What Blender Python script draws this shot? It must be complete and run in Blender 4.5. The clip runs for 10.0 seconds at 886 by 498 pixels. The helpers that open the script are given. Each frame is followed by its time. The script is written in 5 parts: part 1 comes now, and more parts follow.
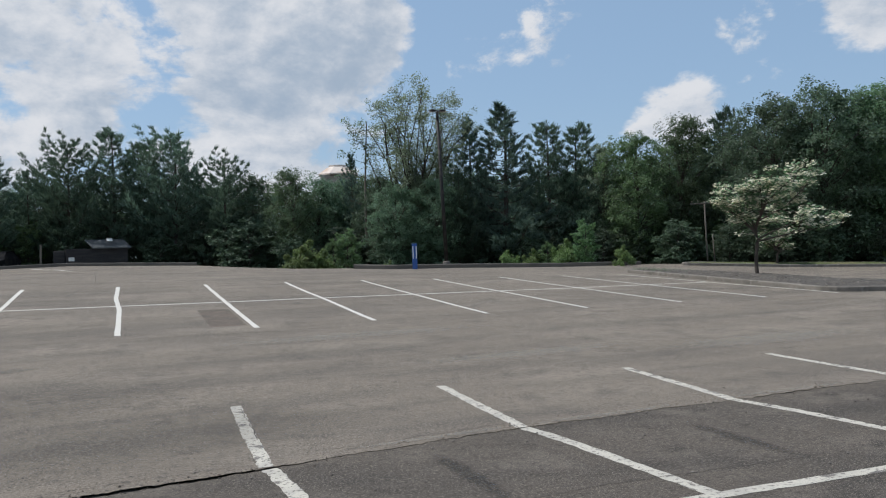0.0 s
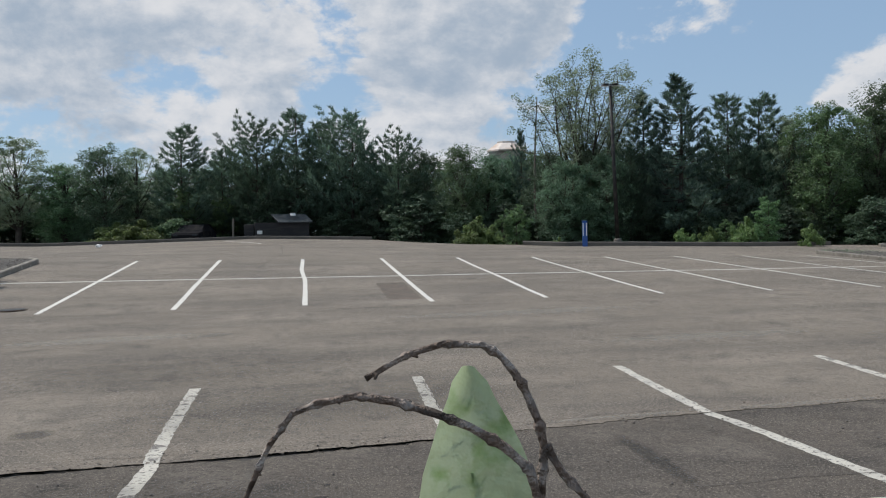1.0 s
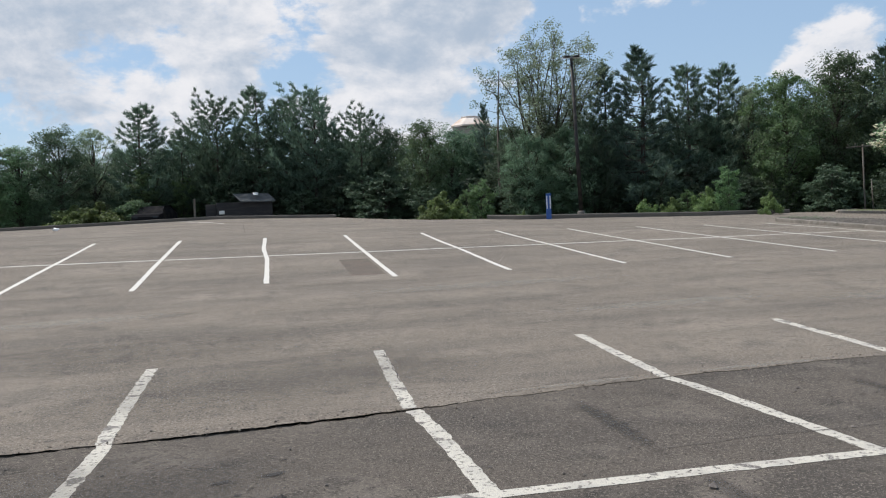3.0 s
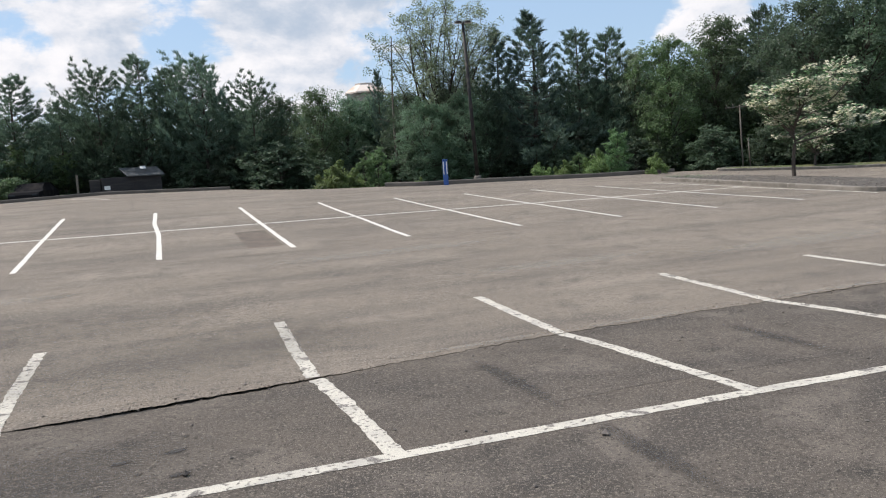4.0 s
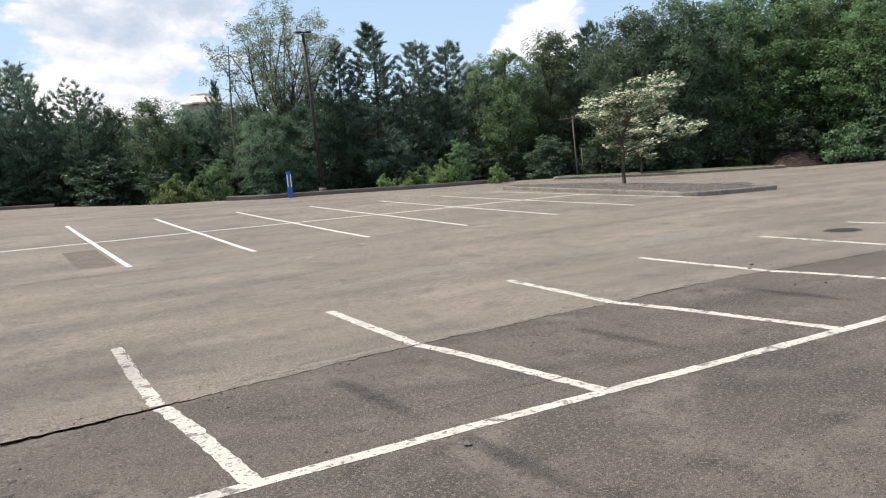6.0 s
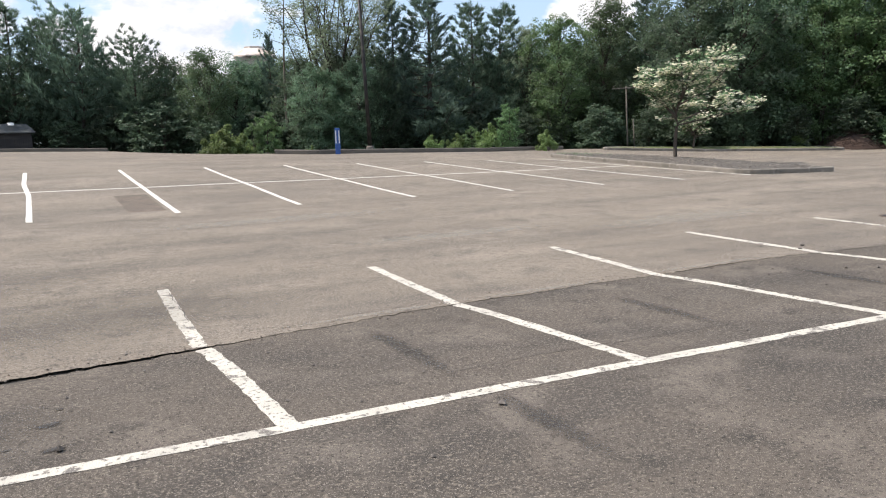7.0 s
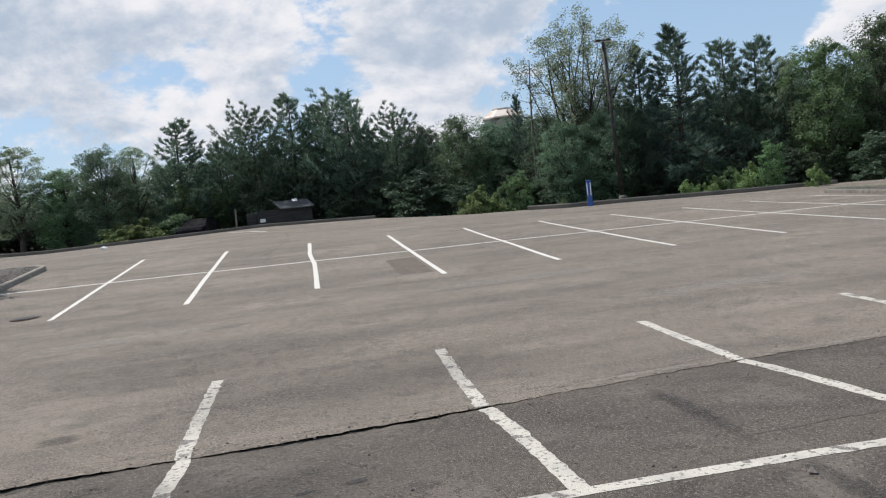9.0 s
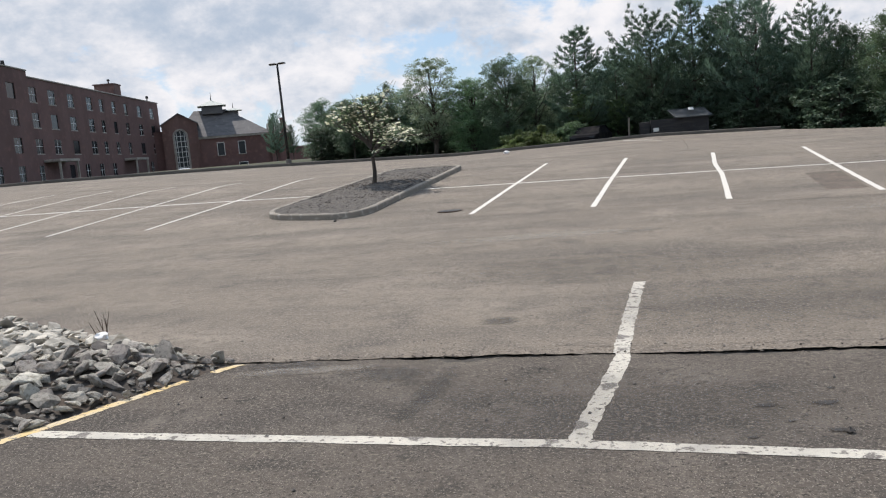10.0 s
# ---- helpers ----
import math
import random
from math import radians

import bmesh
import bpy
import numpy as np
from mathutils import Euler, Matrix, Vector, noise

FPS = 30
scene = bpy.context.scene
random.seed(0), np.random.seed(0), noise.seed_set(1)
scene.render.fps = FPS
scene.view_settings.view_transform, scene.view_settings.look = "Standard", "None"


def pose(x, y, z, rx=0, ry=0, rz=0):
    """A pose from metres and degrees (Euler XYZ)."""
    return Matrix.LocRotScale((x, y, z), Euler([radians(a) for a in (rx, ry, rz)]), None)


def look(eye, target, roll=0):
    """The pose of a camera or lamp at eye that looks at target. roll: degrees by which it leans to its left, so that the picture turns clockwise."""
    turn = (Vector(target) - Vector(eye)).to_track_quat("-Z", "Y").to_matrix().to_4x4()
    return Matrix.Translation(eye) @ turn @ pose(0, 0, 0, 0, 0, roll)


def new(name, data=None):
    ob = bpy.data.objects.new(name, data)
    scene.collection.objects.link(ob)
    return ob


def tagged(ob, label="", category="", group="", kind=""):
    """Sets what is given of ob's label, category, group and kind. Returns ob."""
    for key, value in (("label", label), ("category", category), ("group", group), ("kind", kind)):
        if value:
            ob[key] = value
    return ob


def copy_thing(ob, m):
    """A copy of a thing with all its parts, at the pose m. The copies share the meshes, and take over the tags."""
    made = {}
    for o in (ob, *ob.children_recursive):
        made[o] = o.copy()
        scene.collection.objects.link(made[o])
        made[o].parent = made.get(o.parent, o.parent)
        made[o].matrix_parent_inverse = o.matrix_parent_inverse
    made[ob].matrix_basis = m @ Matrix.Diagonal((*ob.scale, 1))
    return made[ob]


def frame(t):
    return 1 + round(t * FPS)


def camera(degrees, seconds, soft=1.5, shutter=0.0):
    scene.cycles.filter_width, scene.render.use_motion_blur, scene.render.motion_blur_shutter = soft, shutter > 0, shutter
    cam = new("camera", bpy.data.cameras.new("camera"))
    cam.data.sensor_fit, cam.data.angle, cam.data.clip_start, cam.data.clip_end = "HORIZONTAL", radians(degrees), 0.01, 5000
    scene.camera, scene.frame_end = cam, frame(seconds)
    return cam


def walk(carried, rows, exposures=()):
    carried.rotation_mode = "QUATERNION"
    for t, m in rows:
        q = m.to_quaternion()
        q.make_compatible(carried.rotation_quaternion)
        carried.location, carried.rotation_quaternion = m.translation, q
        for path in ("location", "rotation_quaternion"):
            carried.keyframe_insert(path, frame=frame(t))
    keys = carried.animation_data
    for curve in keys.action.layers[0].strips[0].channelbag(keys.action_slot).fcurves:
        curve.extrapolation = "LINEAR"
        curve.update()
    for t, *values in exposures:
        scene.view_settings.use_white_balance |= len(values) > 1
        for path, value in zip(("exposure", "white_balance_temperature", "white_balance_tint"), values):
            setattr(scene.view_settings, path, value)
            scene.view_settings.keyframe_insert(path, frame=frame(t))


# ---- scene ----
# seconds, stops, white balance
EXPOSURES = [(0.0, -.14, 6200, 10), (0.5, -.38, 6350, 10), (1.0, -.17, 6300, 10), (2.0, .06, 6300, 11), (3.5, .1, 6450, 12), (4.0, .28, 6520, 13), (4.5, .36, 6600, 14), (5.5, .45, 6700, 14), (7.0, .62, 6730, 14), (7.5, .6, 6750, 14), (8.0, .5, 6640, 14), (8.5, .35, 6500, 13), (9.5, .02, 6400, 12), (10.0, .2, 6520, 13)]
cam = camera(57.35, 10.0, soft=1.15)
# seconds, x, y, z, yaw, pitch, roll
ROWS = [
    (0.0, -1.248, -4.613, 1.825, -21.89, -0.10, 1.76),
    (0.2, -1.308, -4.648, 1.880, -14.86, -1.29, 2.59),
    (0.5, -1.437, -4.645, 1.898, -8.74, -2.27, 3.53),
    (0.9, -1.430, -4.645, 1.896, -9.95, -1.61, 1.54),
    (1.0, -1.410, -4.645, 1.850, -10.16, -1.49, 1.18),
    (1.5, -1.425, -4.645, 1.858, -12.42, -0.46, 1.02),
    (1.6, -1.410, -4.635, 1.888, -12.51, -0.54, 1.10),
    (2.0, -1.322, -4.568, 1.862, -12.84, -0.82, 1.40),
    (3.5, -1.300, -4.600, 1.772, -13.30, -4.76, 3.34),
    (4.0, -1.300, -4.645, 1.782, -19.79, -5.90, 3.91),
    (4.5, -1.319, -4.688, 1.794, -26.21, -4.91, 3.91),
    (5.0, -1.254, -4.610, 1.802, -32.45, -5.35, 3.10),
    (5.5, -1.289, -4.544, 1.804, -31.17, -5.08, 4.60),
    (7.0, -1.317, -4.506, 1.741, -27.39, -8.25, 1.74),
    (7.5, -1.330, -4.455, 1.769, -21.70, -8.12, 0.49),
    (8.0, -1.303, -4.552, 1.797, -16.40, -8.34, 3.25),
    (8.5, -1.368, -4.440, 1.800, -13.03, -6.46, 6.29),
    (9.0, -1.490, -4.450, 1.810, -10.08, -3.38, 6.17),
    (9.3, -1.654, -4.409, 1.763, -5.74, -4.16, 4.96),
    (9.5, -1.730, -4.355, 1.739, -1.58, -5.24, 4.12),
    (9.7, -1.819, -4.309, 1.721, 3.03, -5.99, 3.93),
    (9.8, -1.886, -4.286, 1.738, 7.71, -6.47, 4.24),
    (9.9, -1.971, -4.258, 1.724, 11.72, -6.80, 4.55),
    (10.0, -2.051, -4.240, 1.722, 16.61, -6.98, 5.02),
]
walk(cam, [(t, pose(x, y, z, 90 + pitch, roll, yaw)) for t, x, y, z, yaw, pitch, roll in ROWS], EXPOSURES)

# ---- sky and sun ----
SUN_AZ, SUN_EL = -52.0, 57.0


def direction(az, el):
    a, e = radians(az), radians(el)
    return Vector((math.sin(a) * math.cos(e), math.cos(a) * math.cos(e), math.sin(e)))


def build_sky():
    world = bpy.data.worlds.new("sky")
    scene.world = world
    world.use_nodes = True
    nt = world.node_tree
    nt.nodes.clear()
    N, L = nt.nodes.new, nt.links.new
    out, bg = N("ShaderNodeOutputWorld"), N("ShaderNodeBackground")
    sky = N("ShaderNodeTexSky")
    sky.sky_type, sky.sun_disc = "NISHITA", False
    sky.sun_elevation, sky.sun_rotation = radians(SUN_EL), radians(SUN_AZ)
    sky.air_density, sky.dust_density, sky.ozone_density = 1.0, .7, 1.6
    co = N("ShaderNodeTexCoord")

    def math_node(op, a, b=None, c=None):
        n = N("ShaderNodeMath")
        n.operation = op
        for k, v in enumerate((a, b, c)):
            if v is None:
                continue
            if isinstance(v, (int, float)):
                n.inputs[k].default_value = v
            else:
                L(v, n.inputs[k])
        return n.outputs[0]

    def noise_node(scale, detail, rough, stretch, distort=0.0, shift=(0, 0, 0)):
        m = N("ShaderNodeMapping")
        m.inputs["Location"].default_value = shift
        m.inputs["Scale"].default_value = (1, 1, stretch)
        L(co.outputs["Generated"], m.inputs["Vector"])
        n = N("ShaderNodeTexNoise")
        n.inputs["Scale"].default_value, n.inputs["Detail"].default_value = scale, detail
        n.inputs["Roughness"].default_value, n.inputs["Distortion"].default_value = rough, distort
        L(m.outputs[0], n.inputs["Vector"])
        return n.outputs["Fac"]

    # cloud banks: azimuth, elevation, radius in degrees, weight
    banks = [(-13, 10, 7, 1.0), (-6, 7.5, 6, .9), (-4, 15, 8, .95), (7, 15.5, 5, 1.4), (9.5, 11.5, 5.5, 1.5), (15.5, 14.3, 4.5, 1.5), (1, 19, 6, .8),
             (6, 6.5, 4.5, 1.0), (13, 6.5, 4.5, .95), (38, 8.4, 3.2, .85), (42.5, 14, 2, .75), (50.5, 15.5, 4, .9), (-19, 17, 8, 1.5), (-19, 9, 6, .8),
             (-38, 4, 3.4, 1.3), (-30, 13, 8, 1.7), (-39, 9, 5, 1.1), (-27, 8, 6, 1.3), (-45, 16, 9, 1.7), (4, 24, 8, .8), (-9, 27, 9, .8), (75, 20, 14, .8), (-80, 20, 18, .9),
             (140, 25, 25, .9), (-140, 30, 30, .9), (30, 42, 16, .8), (-60, 50, 18, .8), (110, 55, 16, .8)]
    total = None
    for az, el, r, w in banks:
        v = N("ShaderNodeVectorMath")
        v.operation = "DOT_PRODUCT"
        L(co.outputs["Generated"], v.inputs[0])
        v.inputs[1].default_value = direction(az, el)
        m = N("ShaderNodeMapRange")
        m.interpolation_type = "SMOOTHSTEP"
        m.inputs["From Min"].default_value, m.inputs["From Max"].default_value = math.cos(radians(r * 1.35)), math.cos(radians(r * .25))
        m.inputs["To Max"].default_value = w
        L(v.outputs["Value"], m.inputs["Value"])
        total = m.outputs[0] if total is None else math_node("MAXIMUM", total, m.outputs[0])
    toward = direction(SUN_AZ, SUN_EL) * .045
    big, fine = noise_node(7.5, 10, .6, 1.7, .2), noise_node(26, 7, .62, 1.5)
    lit_big, lit_fine = noise_node(7.5, 10, .6, 1.7, .2, toward), noise_node(26, 7, .62, 1.5, 0, toward * .45)
    body = math_node("ADD", math_node("MULTIPLY", big, 1.9), math_node("MULTIPLY", total, .46))
    body = math_node("ADD", body, math_node("MULTIPLY", fine, .42))
    cover = N("ShaderNodeMapRange")
    cover.interpolation_type = "SMOOTHSTEP"
    cover.inputs["From Min"].default_value, cover.inputs["From Max"].default_value = 1.33, 1.58
    L(body, cover.inputs["Value"])
    slope = math_node("ADD", math_node("MULTIPLY", math_node("SUBTRACT", big, lit_big), 2.6), math_node("MULTIPLY", math_node("SUBTRACT", fine, lit_fine), .9))
    thick = N("ShaderNodeMapRange")
    thick.interpolation_type = "SMOOTHSTEP"
    thick.inputs["From Min"].default_value, thick.inputs["From Max"].default_value = -.75, .42
    L(math_node("SUBTRACT", slope, math_node("MULTIPLY", math_node("SUBTRACT", body, 1.5), .85)), thick.inputs["Value"])
    tone = N("ShaderNodeMix")
    tone.data_type = "RGBA"
    tone.inputs["A"].default_value, tone.inputs["B"].default_value = (4.5, 5.4, 6.5, 1), (9.0, 9.0, 9.1, 1)
    L(thick.outputs[0], tone.inputs["Factor"])
    haze = N("ShaderNodeMix")
    haze.data_type, haze.blend_type = "RGBA", "MIX"
    haze.inputs["Factor"].default_value = .5
    L(sky.outputs[0], haze.inputs["A"])
    haze.inputs["B"].default_value = (5.1, 7.3, 9.9, 1)
    mix = N("ShaderNodeMix")
    mix.data_type = "RGBA"
    L(cover.outputs[0], mix.inputs["Factor"])
    L(haze.outputs["Result"], mix.inputs["A"])
    L(tone.outputs["Result"], mix.inputs["B"])
    L(mix.outputs["Result"], bg.inputs["Color"])
    bg.inputs["Strength"].default_value = 0.09
    L(bg.outputs[0], out.inputs["Surface"])
    sun = new("sun", bpy.data.lights.new("sun", "SUN"))
    sun.data.energy, sun.data.angle, sun.data.color = 4.0, radians(.55), (1, .95, .87)
    sun.matrix_world = look(direction(SUN_AZ, SUN_EL) * 100, (0, 0, 0))


build_sky()


# ---- materials ----
def material(name, colour, rough=.8, spots=(), bump=0.0, bump_scale=80.0, metal=0.0, translucent=0.0, random_tint=0.0, spec=.5, coords="Object"):
    """spots: (colour, noise scale, low, high, detail) layers laid over the base colour."""
    m = bpy.data.materials.new(name)
    m.use_nodes = True
    nt = m.node_tree
    N, L = nt.nodes.new, nt.links.new
    b, out = nt.nodes["Principled BSDF"], nt.nodes["Material Output"]
    b.inputs["Roughness"].default_value, b.inputs["Metallic"].default_value = rough, metal
    b.inputs["Specular IOR Level"].default_value = spec
    co = N("ShaderNodeTexCoord")
    rgb = N("ShaderNodeRGB")
    rgb.outputs[0].default_value = (*colour, 1)
    col = rgb.outputs[0]
    for c, scale, low, high, detail in spots:
        n = N("ShaderNodeTexNoise")
        n.inputs["Scale"].default_value, n.inputs["Detail"].default_value = (scale if not isinstance(scale, tuple) else 1.0), detail
        if isinstance(scale, tuple):
            mp = N("ShaderNodeMapping")
            mp.inputs["Scale"].default_value = scale
            L(co.outputs[coords], mp.inputs["Vector"])
            L(mp.outputs[0], n.inputs["Vector"])
        else:
            L(co.outputs[coords], n.inputs["Vector"])
        r = N("ShaderNodeMapRange")
        r.inputs["From Min"].default_value, r.inputs["From Max"].default_value = low, high
        L(n.outputs["Fac"], r.inputs["Value"])
        x = N("ShaderNodeMix")
        x.data_type = "RGBA"
        L(r.outputs[0], x.inputs["Factor"])
        L(col, x.inputs["A"])
        x.inputs["B"].default_value = (*c, 1)
        col = x.outputs["Result"]
    if random_tint:
        info, h = N("ShaderNodeObjectInfo"), N("ShaderNodeHueSaturation")
        geo = N("ShaderNodeNewGeometry")
        a = N("ShaderNodeMapRange")
        L(info.outputs["Random"], a.inputs["Value"])
        a.inputs["To Min"].default_value, a.inputs["To Max"].default_value = 1 - random_tint, 1 + random_tint
        e = N("ShaderNodeMapRange")
        L(geo.outputs["Random Per Island"], e.inputs["Value"])
        e.inputs["To Min"].default_value, e.inputs["To Max"].default_value = 1 - random_tint, 1 + random_tint
        k = N("ShaderNodeMath")
        k.operation = "MULTIPLY"
        L(a.outputs[0], k.inputs[0])
        L(e.outputs[0], k.inputs[1])
        L(k.outputs[0], h.inputs["Value"])
        hh = N("ShaderNodeMapRange")
        L(info.outputs["Random"], hh.inputs["Value"])
        hh.inputs["To Min"].default_value, hh.inputs["To Max"].default_value = .5 - random_tint * .06, .5 + random_tint * .06
        L(hh.outputs[0], h.inputs["Hue"])
        L(col, h.inputs["Color"])
        col = h.outputs[0]
    L(col, b.inputs["Base Color"])
    if bump:
        n, p = N("ShaderNodeTexNoise"), N("ShaderNodeBump")
        n.inputs["Scale"].default_value, n.inputs["Detail"].default_value = bump_scale, 4
        L(co.outputs[coords], n.inputs["Vector"])
        L(n.outputs["Fac"], p.inputs["Height"])
        p.inputs["Strength"].default_value, p.inputs["Distance"].default_value = bump, .02
        L(p.outputs[0], b.inputs["Normal"])
    if translucent:
        t, x = N("ShaderNodeBsdfTranslucent"), N("ShaderNodeMixShader")
        L(col, t.inputs["Color"])
        x.inputs[0].default_value = translucent
        L(b.outputs[0], x.inputs[1])
        L(t.outputs[0], x.inputs[2])
        L(x.outputs[0], out.inputs["Surface"])
    return m


M = {}
M["asphalt_old"] = material("asphalt_old", (0.197, 0.166, 0.132), .95, [((0.125, 0.107, 0.089), (.16, .9, 1), .45, .62, 7), ((0.256, 0.218, 0.176), (0.307, 0.600, 0.482), .50, .68, 5), ((0.096, 0.084, 0.072), 1.7, .53, .74, 7), ((0.133, 0.114, 0.095), 7, .5, .7, 7), ((0.272, 0.234, 0.191), 34, .53, .66, 5), ((0.074, 0.064, 0.054), 40, .54, .66, 4), ((0.389, 0.345, 0.294), 110, .61, .69, 2)], .8, 90, spec=.4)
M["asphalt_new"] = material("asphalt_new", (0.110, 0.094, 0.079), .95, [((0.066, 0.059, 0.053), (.35, .9, 1), .45, .62, 6), ((0.162, 0.140, 0.119), 1.1, .52, .70, 6), ((0.053, 0.048, 0.043), 2.6, .56, .72, 6), ((0.080, 0.070, 0.061), 9, .5, .68, 7), ((0.176, 0.152, 0.125), 36, .53, .66, 5), ((0.049, 0.043, 0.038), 42, .55, .66, 4), ((0.318, 0.280, 0.241), 120, .61, .69, 2)], .7, 110, spec=.2)
M["asphalt_mid"] = material("asphalt_mid", (0.155, 0.124, 0.103), .95, [((0.102, 0.090, 0.077), 1.5, .45, .65, 6), ((0.246, 0.215, 0.179), 40, .53, .66, 4), ((0.051, 0.045, 0.039), 44, .54, .66, 3)], .7, 90, spec=.2)
M["car_paint"] = material("car_paint", (.014, .014, .016), .9, [((.03, .028, .026), 2, .5, .7, 4)], spec=.05)
M["crack"] = material("crack", (.060, .053, .046), 1, [((.13, .115, .10), 6, .45, .65, 5)], .6, 60)
M["paint"] = material("paint", (.57, .535, .46), .8, [((.42, .395, .35), 3, .45, .68, 6), ((.17, .155, .135), 24, .565, .63, 8), ((.15, .135, .12), 5, .585, .62, 10), ((.42, .39, .35), 80, .55, .64, 4)], .7, 90)
M["paint_far"] = material("paint_far", (.60, .57, .51), .7, [((.6, .58, .54), 2, .45, .7, 5), ((.3, .28, .25), 11, .62, .7, 6)], .3, 120)
M["paint_thin"] = material("paint_thin", (.70, .68, .63), .75, [((.5, .48, .44), 2, .45, .7, 5), ((.25, .23, .2), 14, .62, .7, 6)], .3, 120)
M["paint_yellow"] = material("paint_yellow", (.60, .44, .20), .75, [((.56, .47, .32), 4, .42, .62, 5), ((.14, .125, .11), 24, .55, .62, 8)], .4, 100)
M["paint_ochre"] = material("paint_ochre", (.42, .30, .16), .75, [((.2, .17, .14), 3, .45, .65, 4)])
M["concrete"] = material("concrete", (.245, .218, .18), .9, [((.22, .2, .17), 1.5, .45, .7, 6), ((.42, .39, .34), 7, .55, .72, 5), ((.12, .11, .095), 14, .62, .74, 5)], .5, 60)
# Darker copy of the concrete: shade on the kerb's near side put into the colour.
M["concrete_shaded"] = material("concrete_shaded", (.20, .18, .155), .92, [((.13, .118, .1), 1.5, .45, .68, 6), ((.30, .275, .24), 7, .57, .72, 5), ((.09, .08, .07), 14, .60, .72, 5)], .5, 60)
M["kerb_dark"] = material("kerb_dark", (.12, .108, .095), .9, [((.09, .085, .075), 1.2, .45, .65, 5)], .4, 40)
M["mulch"] = material("mulch", (.092, .083, .074), 1, [((.05, .044, .038), 5, .45, .65, 6), ((.17, .145, .12), 22, .55, .68, 5)], 1, 45)
M["gravel"] = material("gravel", (.19, .172, .15), .95, [((.14, .125, .11), 8, .45, .6, 4)], .6, 50, random_tint=.45)
M["grass"] = material("grass", (.075, .10, .03), 1, [((.14, .125, .06), .6, .45, .7, 6), ((.04, .06, .02), 4, .5, .7, 5)], .8, 30)
M["forest_floor"] = material("forest_floor", (.045, .05, .022), 1, [((.06, .045, .028), .3, .45, .65, 6), ((.03, .04, .016), 2, .5, .7, 5)], .8, 10)
M["bark"] = material("bark", (.07, .057, .047), .95, [((.045, .036, .03), (9, 9, 1.6), .45, .62, 5), ((.13, .115, .095), (5, 5, 1), .58, .72, 4)], .9, 18)
M["bark_pale"] = material("bark_pale", (.17, .15, .125), .95, [((.08, .07, .06), (6, 6, 1.2), .48, .65, 5)], .8, 18)
M["leaf_dark"] = material("leaf_dark", (0.123, 0.194, 0.119), .5, spec=.45, translucent=0.52, random_tint=.35)
# Darker leaf for the understory: the wood's shade is put into this colour.
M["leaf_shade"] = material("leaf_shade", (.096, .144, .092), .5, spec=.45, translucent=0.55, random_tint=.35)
M["leaf_mid"] = material("leaf_mid", (0.130, 0.205, 0.108), .5, spec=.45, translucent=0.55, random_tint=.35)
M["leaf_fresh"] = material("leaf_fresh", (0.136, 0.218, 0.097), .5, spec=.45, translucent=0.52, random_tint=.3)
M["leaf_bright"] = material("leaf_bright", (0.165, 0.233, 0.086), .5, spec=.45, translucent=0.50, random_tint=.3)
M["leaf_pale"] = material("leaf_pale", (0.204, 0.255, 0.165), .5, spec=.45, translucent=0.52, random_tint=.3)
M["needle"] = material("needle", (0.103, 0.161, 0.112), .5, spec=.45, translucent=0.55, random_tint=.35)
M["needle_blue"] = material("needle_blue", (0.106, 0.165, 0.130), .5, spec=.45, translucent=0.50, random_tint=.3)
M["bract"] = material("bract", (.78, .76, .62), .6, translucent=.3, random_tint=.18)
M["brush"] = material("brush", (.045, .028, .021), 1, random_tint=.4)
M["steel_dark"] = material("steel_dark", (.022, .021, .021), .6, [((.08, .07, .06), 3, .5, .7, 4)], metal=.4)
M["wood_pole"] = material("wood_pole", (.13, .12, .105), .9, [((.09, .075, .06), (8, 8, 1), .45, .65, 5)])
M["blue_paint"] = material("blue_paint", (.018, .075, .27), .45, [((.03, .1, .32), 4, .5, .7, 4)])
M["white_paint"] = material("white_paint", (.72, .72, .7), .6, [((.55, .54, .52), 3, .5, .7, 4)])
M["rock"] = material("rock", (.385, .352, .305), .9, [((.24, .22, .19), 4, .45, .62, 7), ((.48, .45, .40), 11, .55, .7, 5), ((.16, .13, .095), 2, .58, .7, 4)], .8, 26, random_tint=.38)
M["dirt"] = material("dirt", (.055, .048, .042), 1, [((.08, .06, .045), 5, .45, .65, 6)], 1, 40)
M["brick"] = material("brick", (.148, .086, .077), .9, [((.12, .066, .058), .25, .42, .68, 5), ((.20, .108, .092), 1.3, .52, .72, 5), ((.12, .07, .062), 5, .58, .72, 3)], .4, 12, random_tint=.12)
M["stone_trim"] = material("stone_trim", (.36, .33, .29), .9, [((.25, .22, .19), 1.5, .45, .7, 5)])
M["roof_slate"] = material("roof_slate", (.13, .125, .125), .75, [((.085, .083, .085), (.4, .4, 3), .45, .68, 4), ((.18, .17, .165), 1.2, .55, .72, 5)])
M["roof_copper"] = material("roof_copper", (.33, .36, .34), .6, [((.22, .26, .25), 1.5, .45, .7, 4)])
M["roof_tan"] = material("roof_tan", (.66, .58, .52), .7, [((.5, .38, .30), .8, .45, .7, 4)])
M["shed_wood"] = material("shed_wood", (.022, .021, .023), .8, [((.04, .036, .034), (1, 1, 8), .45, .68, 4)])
M["shed_roof"] = material("shed_roof", (.075, .082, .086), .7, [((.045, .05, .052), 3, .45, .68, 4)])
M["litter"] = material("litter", (.8, .78, .76), .6)
M["dark_metal"] = material("dark_metal", (.03, .03, .03), .6, metal=.6)
M["rust_iron"] = material("rust_iron", (.07, .05, .04), .8, [((.12, .08, .055), 12, .45, .65, 4)], .5, 60)
